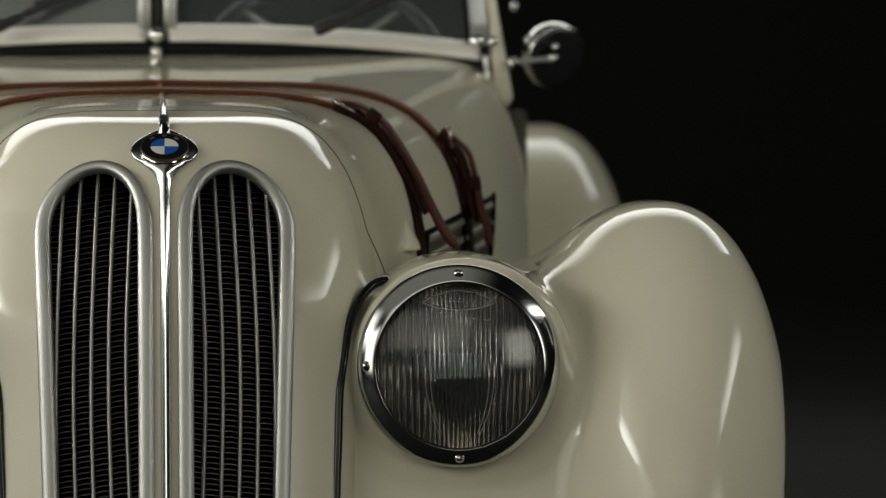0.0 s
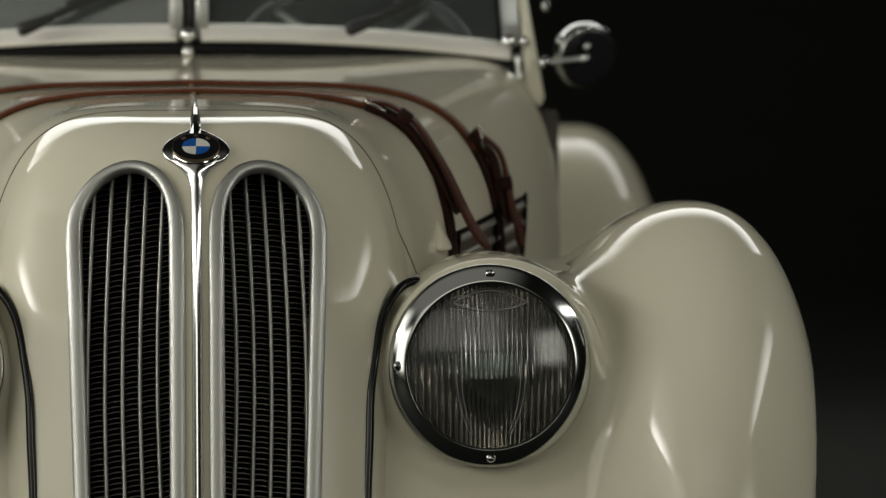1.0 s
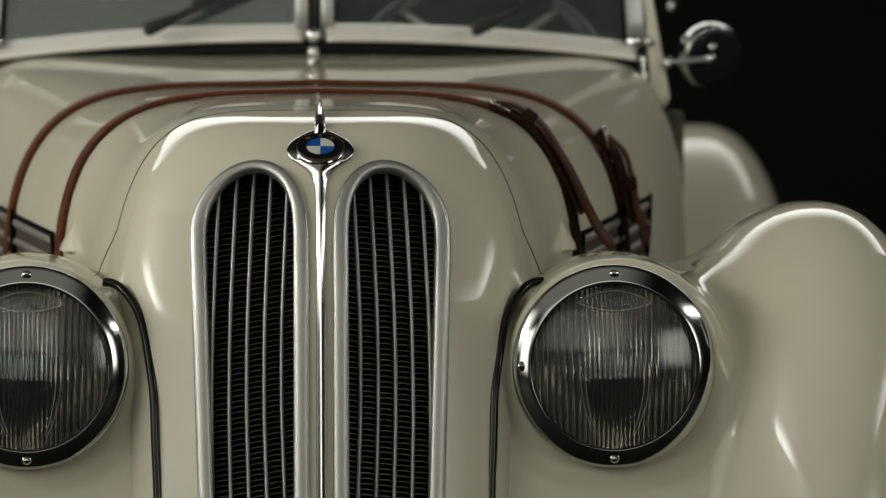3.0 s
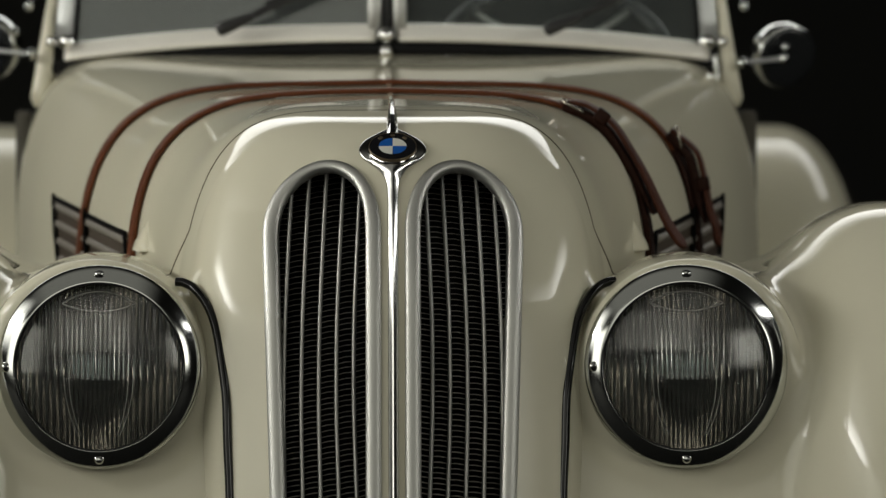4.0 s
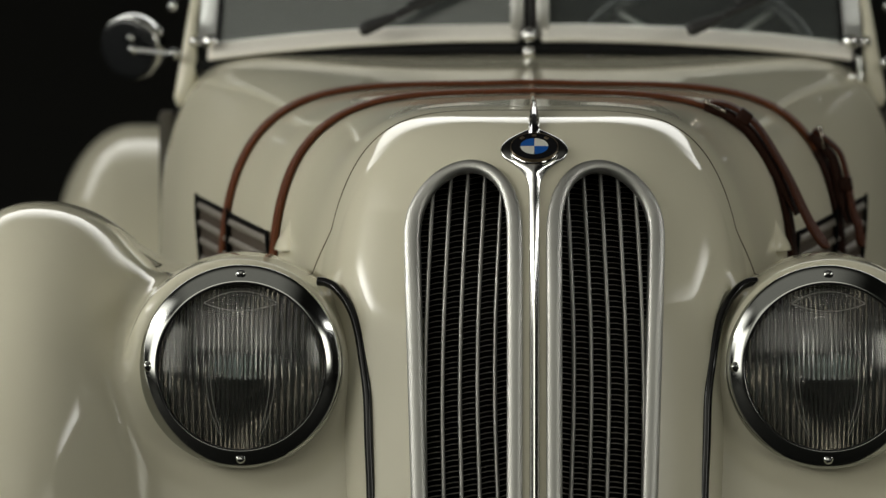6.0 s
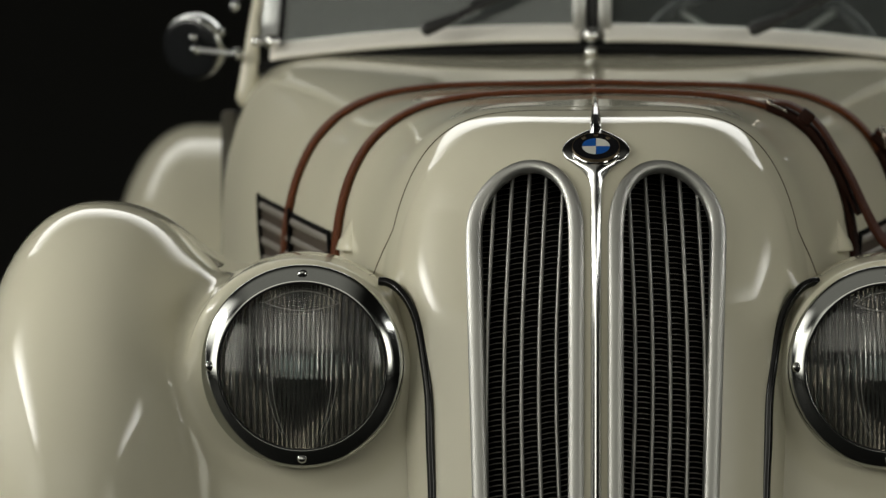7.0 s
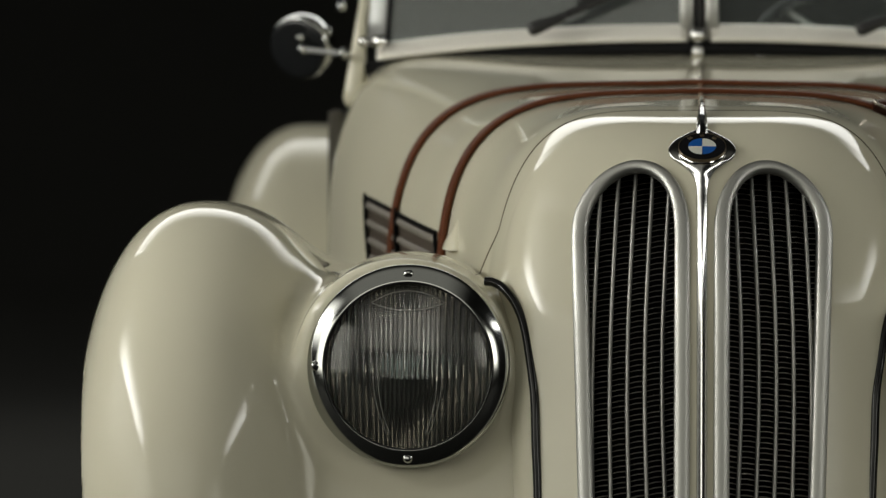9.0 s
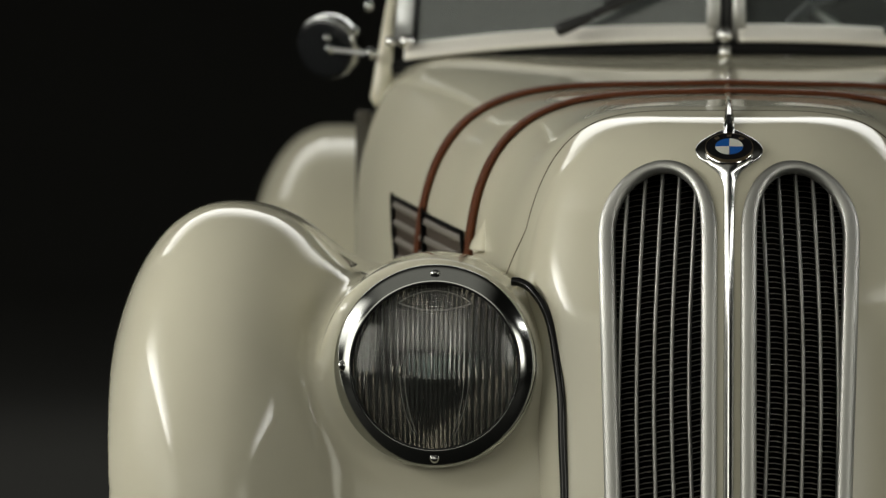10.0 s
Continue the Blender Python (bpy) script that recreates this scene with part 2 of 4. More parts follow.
# ------------------------------------------------------------ the room
def room():
    tagged(put("floor", mesh("floor", *block(-12, 12, -9, 7, -0.1, 0.0), FLOOR, False)), "dark grey matt studio floor", "floor", kind="structure")
    a = np.linspace(0, math.pi / 2, 40)
    face = np.stack([7 + 7 * np.sin(a), 7 - 7 * np.cos(a)], 1)
    rim = np.stack([7 + 7.1 * np.sin(a), 7 - 7.1 * np.cos(a)], 1)
    face = np.vstack([[(3.6, 0.006)], face + (0, 0.006)])      # the paper runs on over the floor behind the car
    ring = np.vstack([face, rim[::-1], [(3.6, 0.002)]])
    v = np.vstack([np.insert(ring, 0, x, axis=1) for x in (-12, 12)])
    n = len(ring)
    f = [(i, (i + 1) % n, n + (i + 1) % n, n + i) for i in range(n)] + [tuple(range(n))[::-1], tuple(range(n, 2 * n))]
    tagged(put("backdrop", mesh("backdrop", v, f, SWEEP)), "dark grey seamless studio backdrop that curves up from the floor", "backdrop", kind="structure")
    walls = {"wall_south": (-12, 12, -9.2, -9, 0, 7), "wall_east": (12, 12.2, -9, 14, 0, 7), "wall_west": (-12.2, -12, -9, 14, 0, 7)}
    for name, box in walls.items():
        tagged(put(name, mesh(name, *block(*box), CLOTH, False)), "black studio backdrop cloth wall", "wall", kind="structure")
    tagged(put("ceiling", mesh("ceiling", *block(-12, 12, -9, 14, 7.0, 7.1), CLOTH, False)), "black studio ceiling", "ceiling", kind="structure")


room()

# ------------------------------------------------------------ the car's surfaces
CAR = tagged(new("vintage_roadster"), "cream pre-war roadster with chrome twin grille and leather bonnet straps", "car")
CAR.empty_display_size = 0.2


def rise_between(y, lo, hi):
    k = np.clip((y - lo) / (hi - lo), 0, 1)
    return k * k * (3 - 2 * k)


def hood_half(y):
    d = np.maximum(0.62 - y, 0)
    wide = 0.29 + 0.235 * (np.minimum(y, 1.32) - 0.2) - 0.055 * np.clip(y - 0.8, 0, 0.52) ** 2 - 0.050 * d * d / (d + 0.1) + 0.008 * np.clip((y - 0.9) / 0.4, 0, 1) ** 2
    wide = wide - 0.020 * rise_between(y, 0.2, 0.46) * (1 - 0.5 * rise_between(y, 0.5, 0.8)) * (1 - rise_between(y, 0.8, 1.2))
    return np.where(y < 0.2, 0.273 + 0.17 * (y - 0.2) - 0.3 * np.maximum(0.2 - y, 0) ** 2, wide)


def hood_top(y):
    swell = 0.003 * np.exp(-((y - 0.48) / 0.2) ** 2) - 0.0048 * np.exp(-((y - 0.82) / 0.24) ** 2)
    return 0.980 + swell + 0.02 * (y - 0.2) + 0.013 * np.maximum(y - 0.2, 0) ** 2 - 0.70 * np.maximum(0.26 - y, 0) ** 2 - 1.0 * np.maximum(0.15 - y, 0) ** 2


HOOD_H = 0.33


def crown(x, y):
    """The bonnet's two halves fall away a little from the centre hinge."""
    return 0.0032 * np.tanh(np.abs(x) / 0.12) * rise_between(y, 0.2, 0.42)


def hood_m(y):
    """How steeply the bonnet's sides stand."""
    return 2.2 + 1.25 * rise_between(y, 0.22, 0.5) - 0.45 * rise_between(y, 0.5, 0.85) - 0.4 * rise_between(y, 0.85, 1.25)


def hood_n(y):
    """How square the bonnet's shoulders are; they grow squarer towards the scuttle."""
    d = np.maximum(y - 0.42, 0)
    return 3.6 + 2.4 * d + 7.2 * d * d + 0.4 * rise_between(y, 0.3, 0.5) * (1 - 1.5 * rise_between(y, 0.5, 0.8)) * (1 - rise_between(y, 0.9, 1.2)) + 1.1 * np.clip((0.5 - y) / 0.25, 0, 1) - 0.5 * np.clip((0.2 - y) / 0.06, 0, 1)


def hood_field(x, y, z):
    w, t = hood_half(y), hood_top(y) - crown(x, y)
    up = np.maximum(z - (t - HOOD_H), 0) / HOOD_H
    q = (np.abs(x) / w) ** hood_n(y) + up ** hood_m(y)
    return (np.maximum(q, 1e-6) ** (1 / 2.8) - 1) * 0.32


def hood_point(y, a, lift=0.0):
    """A point of the bonnet's section at y; a runs from 0 (one side, low) over pi/2 (top) to pi."""
    y, a = np.asarray(y, float), np.asarray(a, float)
    c = np.cos(a)
    x = np.sign(c) * np.abs(c) ** (1 / 1.3)      # spreads the points evenly whatever the squareness
    up = np.clip(1 - np.abs(x) ** hood_n(y), 0, 1) ** (1 / hood_m(y))
    w, t = hood_half(y) + lift, hood_top(y) + lift
    h = HOOD_H + lift
    return np.stack([w * x, y + 0 * a, t - h + h * up - crown(w * x, y) * up], -1)


def lean_back(x, z):
    """How far the nose falls back above the lamps, more so towards its shoulders."""
    return 1.2 * np.maximum(z - 0.72, 0) ** 2 + 1.2 * x * x * (z - 0.74 + np.sqrt((z - 0.74) ** 2 + 0.0016))


def face_y(x, z):
    vee = 0.10 * (1 - np.clip((z - 0.86) / 0.08, 0, 1))      # the shallow keel between the grilles
    return -0.015 + 0.20 * (z - 0.85) + vee * np.abs(x) + 0.9 * x * x + lean_back(x, z)


def nose_field(x, y, z):
    front = (face_y(x, z) - y) * 0.95
    return smax(smax(hood_field(x, y, z), front, 0.042 + 0.04 * np.minimum(x * x, 0.05)), 0.36 - z, 0.03)


def nose_y(x, z):
    """Where the nose's skin lies straight behind (x, z)."""
    x, z = np.asarray(x, float), np.asarray(z, float)
    a, b = np.full(np.broadcast(x, z).shape, -0.3), np.full(np.broadcast(x, z).shape, 0.34)
    for _ in range(40):
        m = (a + b) / 2
        out = nose_field(x, m, z) > 0
        a, b = np.where(out, m, a), np.where(out, b, m)
    return (a + b) / 2


def normal_of(field, p):
    p, e = np.asarray(p, float), 1e-4
    g = np.stack([field(*(p + e * np.eye(3)[i]).T) - field(*(p - e * np.eye(3)[i]).T) for i in range(3)], -1)
    return g / (np.linalg.norm(g, axis=-1, keepdims=True) + 1e-9)


SEAM = 0.20


def seam_y(z):
    return SEAM + 0.12 * (z - 0.98) + np.minimum(1.2 * np.maximum(0.83 - z, 0), 0.085)


K_TOP, K_LOW, K_RISE, K_FALL = 0.838, 0.47, 0.0875, 0.06


def kidney_centre(z):
    """The middle line of a grille opening: upright on its inner side, drawn in below, leaning in over the arch."""
    k, lean = np.clip((K_TOP - z) / (K_TOP - K_LOW), 0, 1.2), np.clip((z - K_TOP) / K_RISE, 0, 1)
    return 0.0862 - 0.0060 * k - 0.0125 * lean ** 1.6


def kidney_half(z):
    return 0.0722 - 0.0060 * np.clip((K_TOP - z) / (K_TOP - K_LOW), 0, 1.2)


def kidney_line(count=220, inset=0.0, side=1):
    """The outline of one grille opening as (x, z), evenly spaced from its outer side round."""
    a = np.linspace(0, math.pi, 200)
    top = np.stack([(kidney_half(K_TOP) - inset) * np.cos(a), K_TOP + (K_RISE - inset) * np.sin(a)], 1)
    z = np.linspace(K_TOP, K_LOW, 160)[1:]
    inner = np.stack([-(kidney_half(z) - inset), z], 1)
    a = np.linspace(math.pi, 2 * math.pi, 120)[1:-1]
    low = np.stack([(kidney_half(K_LOW) - inset) * np.cos(a), K_LOW + (K_FALL - inset) * np.sin(a)], 1)
    p = np.vstack([top, inner, low, inner[::-1] * (-1, 1)])
    p[:, 0] += kidney_centre(p[:, 1])
    run = np.concatenate([[0], np.cumsum(np.linalg.norm(np.diff(np.vstack([p, p[:1]]), axis=0), axis=1))])
    at = np.linspace(0, run[-1], count, endpoint=False)
    p = np.stack([np.interp(at, run, np.append(p[:, i], p[0, i])) for i in (0, 1)], 1)
    for _ in range(12):
        p = 0.5 * p + 0.25 * (np.roll(p, 1, 0) + np.roll(p, -1, 0))
    return side * p[:, 0], p[:, 1]


def in_kidney(x, z, inset):
    x = np.abs(x)
    wide = kidney_half(z) - inset
    up = np.clip(z - K_TOP, 0, None) / (K_RISE - inset)
    dn = np.clip(K_LOW - z, 0, None) / 0.05
    return ((x - kidney_centre(z)) / wide) ** 2 + up ** 2 + dn ** 2 < 1


def build_nose():
    o = np.array([0, 0.27, 0.66])
    a = np.linspace(0, math.pi, 170)
    arch = hood_point(np.full(len(a), SEAM), a)
    arch[:, 1] = seam_y(arch[:, 2])
    for _ in range(6):
        arch = hood_point(seam_y(arch[:, 2]), a)
    low = arch[-1]
    down = np.linspace(low[2], 0.37, 24)[1:]
    left = np.stack([np.full(len(down), low[0]), seam_y(down), down], 1)
    for q in left:
        q[0] = -hood_half(q[1])
    base = np.linspace(left[-1][0], -left[-1][0], 40)[1:-1]
    bottom = np.stack([base, np.full(len(base), left[-1][1]), np.full(len(base), 0.365)], 1)
    right = left[::-1] * (-1, 1, 1)
    loop = np.vstack([arch, left, bottom, right])
    d1 = loop - o
    d1 /= np.linalg.norm(d1, axis=1)[:, None]
    rings, nu = [], 110
    for u in np.linspace(0.004, 1, nu):
        d = d1 * u + np.array([0, -1, 0]) * (1 - u) * 1.0
        d /= np.linalg.norm(d, axis=1)[:, None]
        lo, hi = np.zeros(len(d)), np.full(len(d), 0.9)
        for _ in range(36):
            m = (lo + hi) / 2
            p = o + d * m[:, None]
            out = nose_field(*p.T) > 0
            lo, hi = np.where(out, lo, m), np.where(out, m, hi)
        rings.append(o + d * lo[:, None])
    v = np.vstack(rings)
    n = len(loop)
    faces = grid_faces(nu, n, False, True)
    faces.append(tuple(reversed(range(n))))
    mid = np.array([v[list(f)].mean(0) for f in faces])
    keep = ~in_kidney(mid[:, 0], mid[:, 2], 0.008) | (mid[:, 1] > 0.2)
    faces = [f for f, k in zip(faces, keep) if k]
    nose = put("nose_cowl", mesh("nose_cowl", v, faces, PAINT), CAR, "cream painted nose cowl round the grille")
    rim = [loop[i] for i in range(len(a))]
    path = np.array(rim)
    nn = normal_of(hood_field, path)
    put("seam_gap", mesh("seam_gap", *sweep(path, nn, round_profile(0.0020, 0.0004, 6)), GAP), nose, "thin dark panel gap")


def build_hood():
    ys = np.linspace(0, 1, 46)
    a = np.linspace(0, math.pi, 150)
    rows = []
    for s in ys:
        p = hood_point(np.full(len(a), SEAM), a)
        for _ in range(6):
            y0 = seam_y(p[:, 2]) + 0.003
            p = hood_point(y0 + (1.30 - y0) * s, a)
        lows = []
        for z in np.linspace(p[-1, 2], 0.42, 6)[1:]:
            lows.append((p[-1, 0], p[-1, 1], z))
        lows = np.array(lows)
        rows.append(np.vstack([lows[::-1] * (-1, 1, 1), p, lows]))
    v = np.vstack(rows)
    hood = put("bonnet", mesh("bonnet", v, grid_faces(len(rows), len(rows[0]), flip=True), PAINT), CAR, "cream painted bonnet with centre hinge")
    y = np.linspace(SEAM + 0.004, 1.29, 40)
    line = np.stack([0 * y, y, hood_top(y)], 1)
    put("hinge", mesh("hinge", *sweep(line, np.tile((0, 0, 1.0), (len(y), 1)), round_profile(0.004, 0.0025, 8)), PAINT), hood, "painted centre hinge rod")


build_nose()
build_hood()


def fender_field(x, y, z, y0, x0, top, back, inner, outer=0.152, z0=0.39, front=1.0, slim=0.0):
    dy = np.where(y < y0, (y - y0) / front, (y - y0) / back)
    r = np.hypot(dy, np.maximum(z - z0, 0))
    big = top - z0
    core = big - 0.30
    w = np.where(x > x0, outer, inner - slim * np.clip((0.22 - y) / 0.22, 0, 1) ** 1.5)
    q = ((np.maximum(r - core, 0) / 0.30) ** 2.2 + (np.abs(x - x0) / w) ** 2.2) ** (1 / 2.2)
    return (q - 1) * 0.18


def rounded_box(x, y, z, centre, half, r):
    q = [np.abs(c - m) - h + r for c, m, h in zip((x, y, z), centre, half)]
    out = np.sqrt(sum(np.maximum(k, 0) ** 2 for k in q))
    return out + np.minimum(np.maximum(np.maximum(q[0], q[1]), q[2]), 0) - r


LAMP_X, LAMP_Z = 0.3545, 0.6745


def front_fender_field(x, y, z):
    pontoon = fender_field(x, y, z, 0.258, 0.628, 0.859, 1.9, 0.194, front=0.82, slim=0.045)
    bucket = np.sqrt(((x - LAMP_X - 0.007) / 0.136) ** 2 + (np.minimum(y - 0.12, 0) / 0.5 + np.maximum(y - 0.12, 0) / 0.42) ** 2 + ((z - LAMP_Z) / 0.130) ** 2)
    bucket = smax((bucket - 1) * 0.125, 0.022 - y, 0.012)
    rise = np.clip((z - 0.57) / 0.14, 0, 1)
    hollow = 0.042 * np.exp(-((x - 0.505) / 0.045) ** 2) * rise * rise * (3 - 2 * rise)   # the dip between lamp and wing
    apron = rounded_box(x, y - 0.2 * (z - 0.6) - hollow, z, (0.37, 0.37, 0.30), (0.27, 0.345, 0.45), 0.10)
    d = smin(pontoon, apron, 0.06)
    d = smin(d, bucket, 0.03)
    socket = np.maximum(np.hypot(x - LAMP_X, z - LAMP_Z) - 0.109, y - 0.13)
    d = np.maximum(d, -socket)
    well = np.hypot(y - 0.30, z - 0.34) - 0.345
    well = np.maximum(np.maximum(well, 0.565 - x), x - 0.90)
    d = smax(d, -well, 0.03)
    return smax(d, 0.24 - z, 0.02)


def build_fenders():
    v, f = shell(front_fender_field, (0.13, -0.22, 0.20), (0.82, 1.22, 0.90), 0.0115)
    right = mesh("front_fender", v, f, PAINT)
    left = mesh("front_fender", v * (-1, 1, 1), f[:, ::-1], PAINT)
    for me in (right, left):
        put("front_fender", me, CAR, "cream front fender with lamp nacelle")

    def rear(x, y, z):
        d = fender_field(x, y, z, 2.70, 0.680, 0.868, 1.5, 0.50, 0.149)
        well = np.maximum(np.maximum(np.hypot(y - 2.70, z - 0.36) - 0.36, 0.50 - x), x - 0.95)
        return np.maximum(np.maximum(d, -well), 0.24 - z)
    v, f = shell(rear, (0.14, 2.18, 0.2), (0.88, 3.5, 0.92), 0.018)
    put("rear_fender", mesh("rear_fender", v, f, PAINT), CAR, "cream rounded rear fender")
    put("rear_fender", mesh("rear_fender", v * (-1, 1, 1), f[:, ::-1], PAINT), CAR, "cream rounded rear fender")


build_fenders()


def build_tub():
    a = np.linspace(0, math.pi, 90)
    rows = []
    for y in np.linspace(1.303, 1.52, 8):
        p = hood_point(np.full(len(a), y), a)
        lows = np.array([(p[-1, 0], y, z) for z in np.linspace(p[-1, 2], 0.30, 6)[1:]])
        rows.append(np.vstack([lows[::-1] * (-1, 1, 1), p, lows]))
    put("scuttle", mesh("scuttle", np.vstack(rows), grid_faces(len(rows), len(rows[0]), flip=True), PAINT), CAR, "cream painted scuttle under the windscreen")
    for s in (1, -1):
        v, f = block(0.495, 0.540, 1.515, 2.35, 0.30, 0.88, 0.02)
        put("door", mesh("door", v * (s, 1, 1), f if s > 0 else [q[::-1] for q in f], PAINT), CAR, "cream painted cut-away door")
        # added strip, coloured as the shadow between scuttle and door
        v, f = block(0.535, 0.5585, 1.524, 1.56, 0.34, 0.932, 0.006)
        put("door_shut_shadow", mesh("door_shut_shadow", v * (s, 1, 1), f if s > 0 else [q[::-1] for q in f], SHUT_SHADE), CAR, "grey strip that stands in for the shadow in the door shut")
    ys = np.linspace(2.35, 3.62, 20)
    rows = []
    for y in ys:
        k = (y - 2.35) / 1.27
        w, t = 0.540 * (1 - 0.75 * k ** 2.2), 0.93 - 0.50 * k ** 2
        c, s = np.cos(a), np.sin(a)
        rows.append(np.stack([w * np.sign(c) * abs(c) ** 0.6, y + 0 * a, 0.28 + (t - 0.28) * s ** 0.8], 1))
    put("tail", mesh("tail", np.vstack(rows), grid_faces(len(rows), len(a), flip=True) + [tuple(range(len(a)))], PAINT), CAR, "cream painted rounded tail")
    put("chassis", mesh("chassis", *block(-0.5, 0.5, 0.3, 3.4, 0.24, 0.32, 0.01), RUBBER), CAR, "dark underbody")
    for x in (-0.27, 0.27):
        v, f = joined(block(x - 0.22, x + 0.22, 1.75, 2.2, 0.34, 0.52, 0.04), block(x - 0.22, x + 0.22, 2.16, 2.30, 0.45, 0.90, 0.05))
        put("seat", mesh("seat", v, f, DARK_LEATHER), CAR, "dark leather bucket seat")
    put("dashboard", mesh("dashboard", *block(-0.5, 0.5, 1.50, 1.53, 0.72, 0.94, 0.01), BAKELITE), CAR, "dark dashboard")


build_tub()


def build_wheels():
    tyre = mesh("tyre", *lathe([(0.215, -0.05), (0.25, -0.062), (0.31, -0.062), (0.335, -0.045), (0.34, 0), (0.335, 0.045), (0.31, 0.062), (0.25, 0.062), (0.215, 0.05)], 48, "x", True), TYRE)
    rim = mesh("rim", *lathe([(0.0, 0.045), (0.05, 0.05), (0.08, 0.03), (0.18, 0.02), (0.205, 0.05), (0.22, 0.052), (0.22, -0.05), (0.16, -0.03), (0.0, -0.03)], 40, "x"), PAINT)
    for y in (0.30, 2.70):
        for x in (0.60, -0.60):
            wheel = put("wheel", tyre, CAR, "black tyred road wheel", pose(x, y, 0.34, 0, 0, 0 if x > 0 else 180))
            put("rim", rim, wheel, "cream wheel disc")


build_wheels()

# ------------------------------------------------------------ grille


def build_grille(side):
    x, z = kidney_line(220, 0.0095, side)
    y = nose_y(x, z)
    for _ in range(24):
        y = 0.5 * y + 0.25 * (np.roll(y, 1) + np.roll(y, -1))
    path = np.stack([x, y, z], 1)
    if side < 0:
        path = path[::-1]
    nn = normal_of(nose_field, path)
    nn[:, 0] *= 0.4
    nn[:, 2] *= 0.5
    for _ in range(10):
        nn = 0.5 * nn + 0.25 * (np.roll(nn, 1, 0) + np.roll(nn, -1, 0))
    a = np.linspace(0.08, math.pi - 0.08, 15)
    prof = [(-0.0098, -0.006)] + [(-0.0098 * math.cos(q), 0.0010 + 0.0072 * math.sin(q) ** 0.8) for q in a] + [(0.0086, -0.004), (0.0084, -0.014)]
    narrow = 1 - 0.26 * np.clip((path[:, 2] - 0.85) / 0.07, 0, 1)
    prof = np.array(prof)[None] * np.stack([narrow, np.ones(len(path))], 1)[:, None]
    grille = put("grille_surround", mesh("grille_surround", *sweep(path, nn, prof, True), SATIN), CAR, "satin chrome kidney-shaped grille surround")
    # slats: five upright bars that lean outwards and bow gently
    def slat_x(i, z):
        off = 0.0385 + 0.0208 * i + 0.0118 * (1 - np.clip((z - 0.60) / 0.31, 0, 1) ** 1.5)
        return off + (-0.0085 + 0.0012 * i) * np.clip((0.74 - z) / 0.27, 0, 1.2) ** 1.3

    for i in range(5):
        z1 = np.linspace(0.425, 0.93, 60)
        off = slat_x(i, z1)
        inside = in_kidney(off, z1, 0.004)
        z1, off = z1[inside], off[inside]
        ys = 0.012 + 0.20 * (z1 - 0.85) + 0.10 * off + lean_back(off, z1)
        line = np.stack([side * off, ys, z1], 1)
        put("slat", mesh("slat", *sweep(line, np.tile((0, -1.0, 0.2), (len(line), 1)), round_profile(0.0026, 0.0075, 12, 2.6)), SLAT), grille)
    # core: thin cooling fins before a black matrix, bent between the upright tubes behind the slats
    tilt = 0.17 if side < 0 else 0.09
    for k in range(80):
        zz = 0.42 + 0.0065 * k
        jog = random.uniform(-0.0003, 0.0003)
        pieces = []
        for i in range(-1, 5):
            x0, x1 = float(slat_x(i, zz)) + 0.0042, float(slat_x(i + 1, zz)) - 0.0042
            xs = np.linspace(max(x0, 0.008), min(x1, 0.165), 9)
            xs = xs[in_kidney(xs, np.full(9, zz), 0.002)]
            if len(xs) < 4:
                continue
            u = (xs - x0) / (x1 - x0)
            wave = -tilt * (xs - 0.085) + 0.0012 * (0.5 - abs(u - 0.5)) + jog + random.uniform(-0.00025, 0.00025)
            depth = 0.050 + 0.018 * min(1, max(0, (zz - 0.62) / 0.22)) + 0.20 * (zz - 0.85) + lean_back(0.085, zz) + 0.003 * (2 * u - 1) ** 2
            line = np.stack([side * xs, depth, zz + wave], 1)
            pieces.append(sweep(line, np.tile((0, -1.0, 0), (len(line), 1)), round_profile(0.00032, 0.0065, 6)))
        if pieces:
            put("fin", mesh("fin", *joined(*pieces), FIN), grille)


for s in (1, -1):
    build_grille(s)
put("radiator_core", mesh("radiator_core", *joined(block(-0.165, 0.165, 0.125, 0.16, 0.38, 0.905, 0.004)), BLACK), CAR, "black radiator core behind the slats")


EMBLEM = pose(0, 0.062, 0.9325, -58, 0, 0) @ Matrix.Scale(0.88, 4)   # its face looks up and ahead


def disc(r0, r1, y0, y1, a0, a1, count=24):
    """A flat ring sector with thickness; y0 is the front."""
    a = np.linspace(a0, a1, count)
    v = []
    for r, y in ((r0, y0), (r1, y0), (r1, y1), (r0, y1)):
        v.append(np.stack([r * np.cos(a), np.full(count, y), r * np.sin(a)], 1))
    v = np.vstack(v)
    f = []
    for j in range(count - 1):
        for q in range(4):
            p = (q + 1) % 4
            f.append((q * count + j, q * count + j + 1, p * count + j + 1, p * count + j))
    f += [(0, count, 2 * count, 3 * count), tuple(count - 1 + q * count for q in (3, 2, 1, 0))]
    return v, f


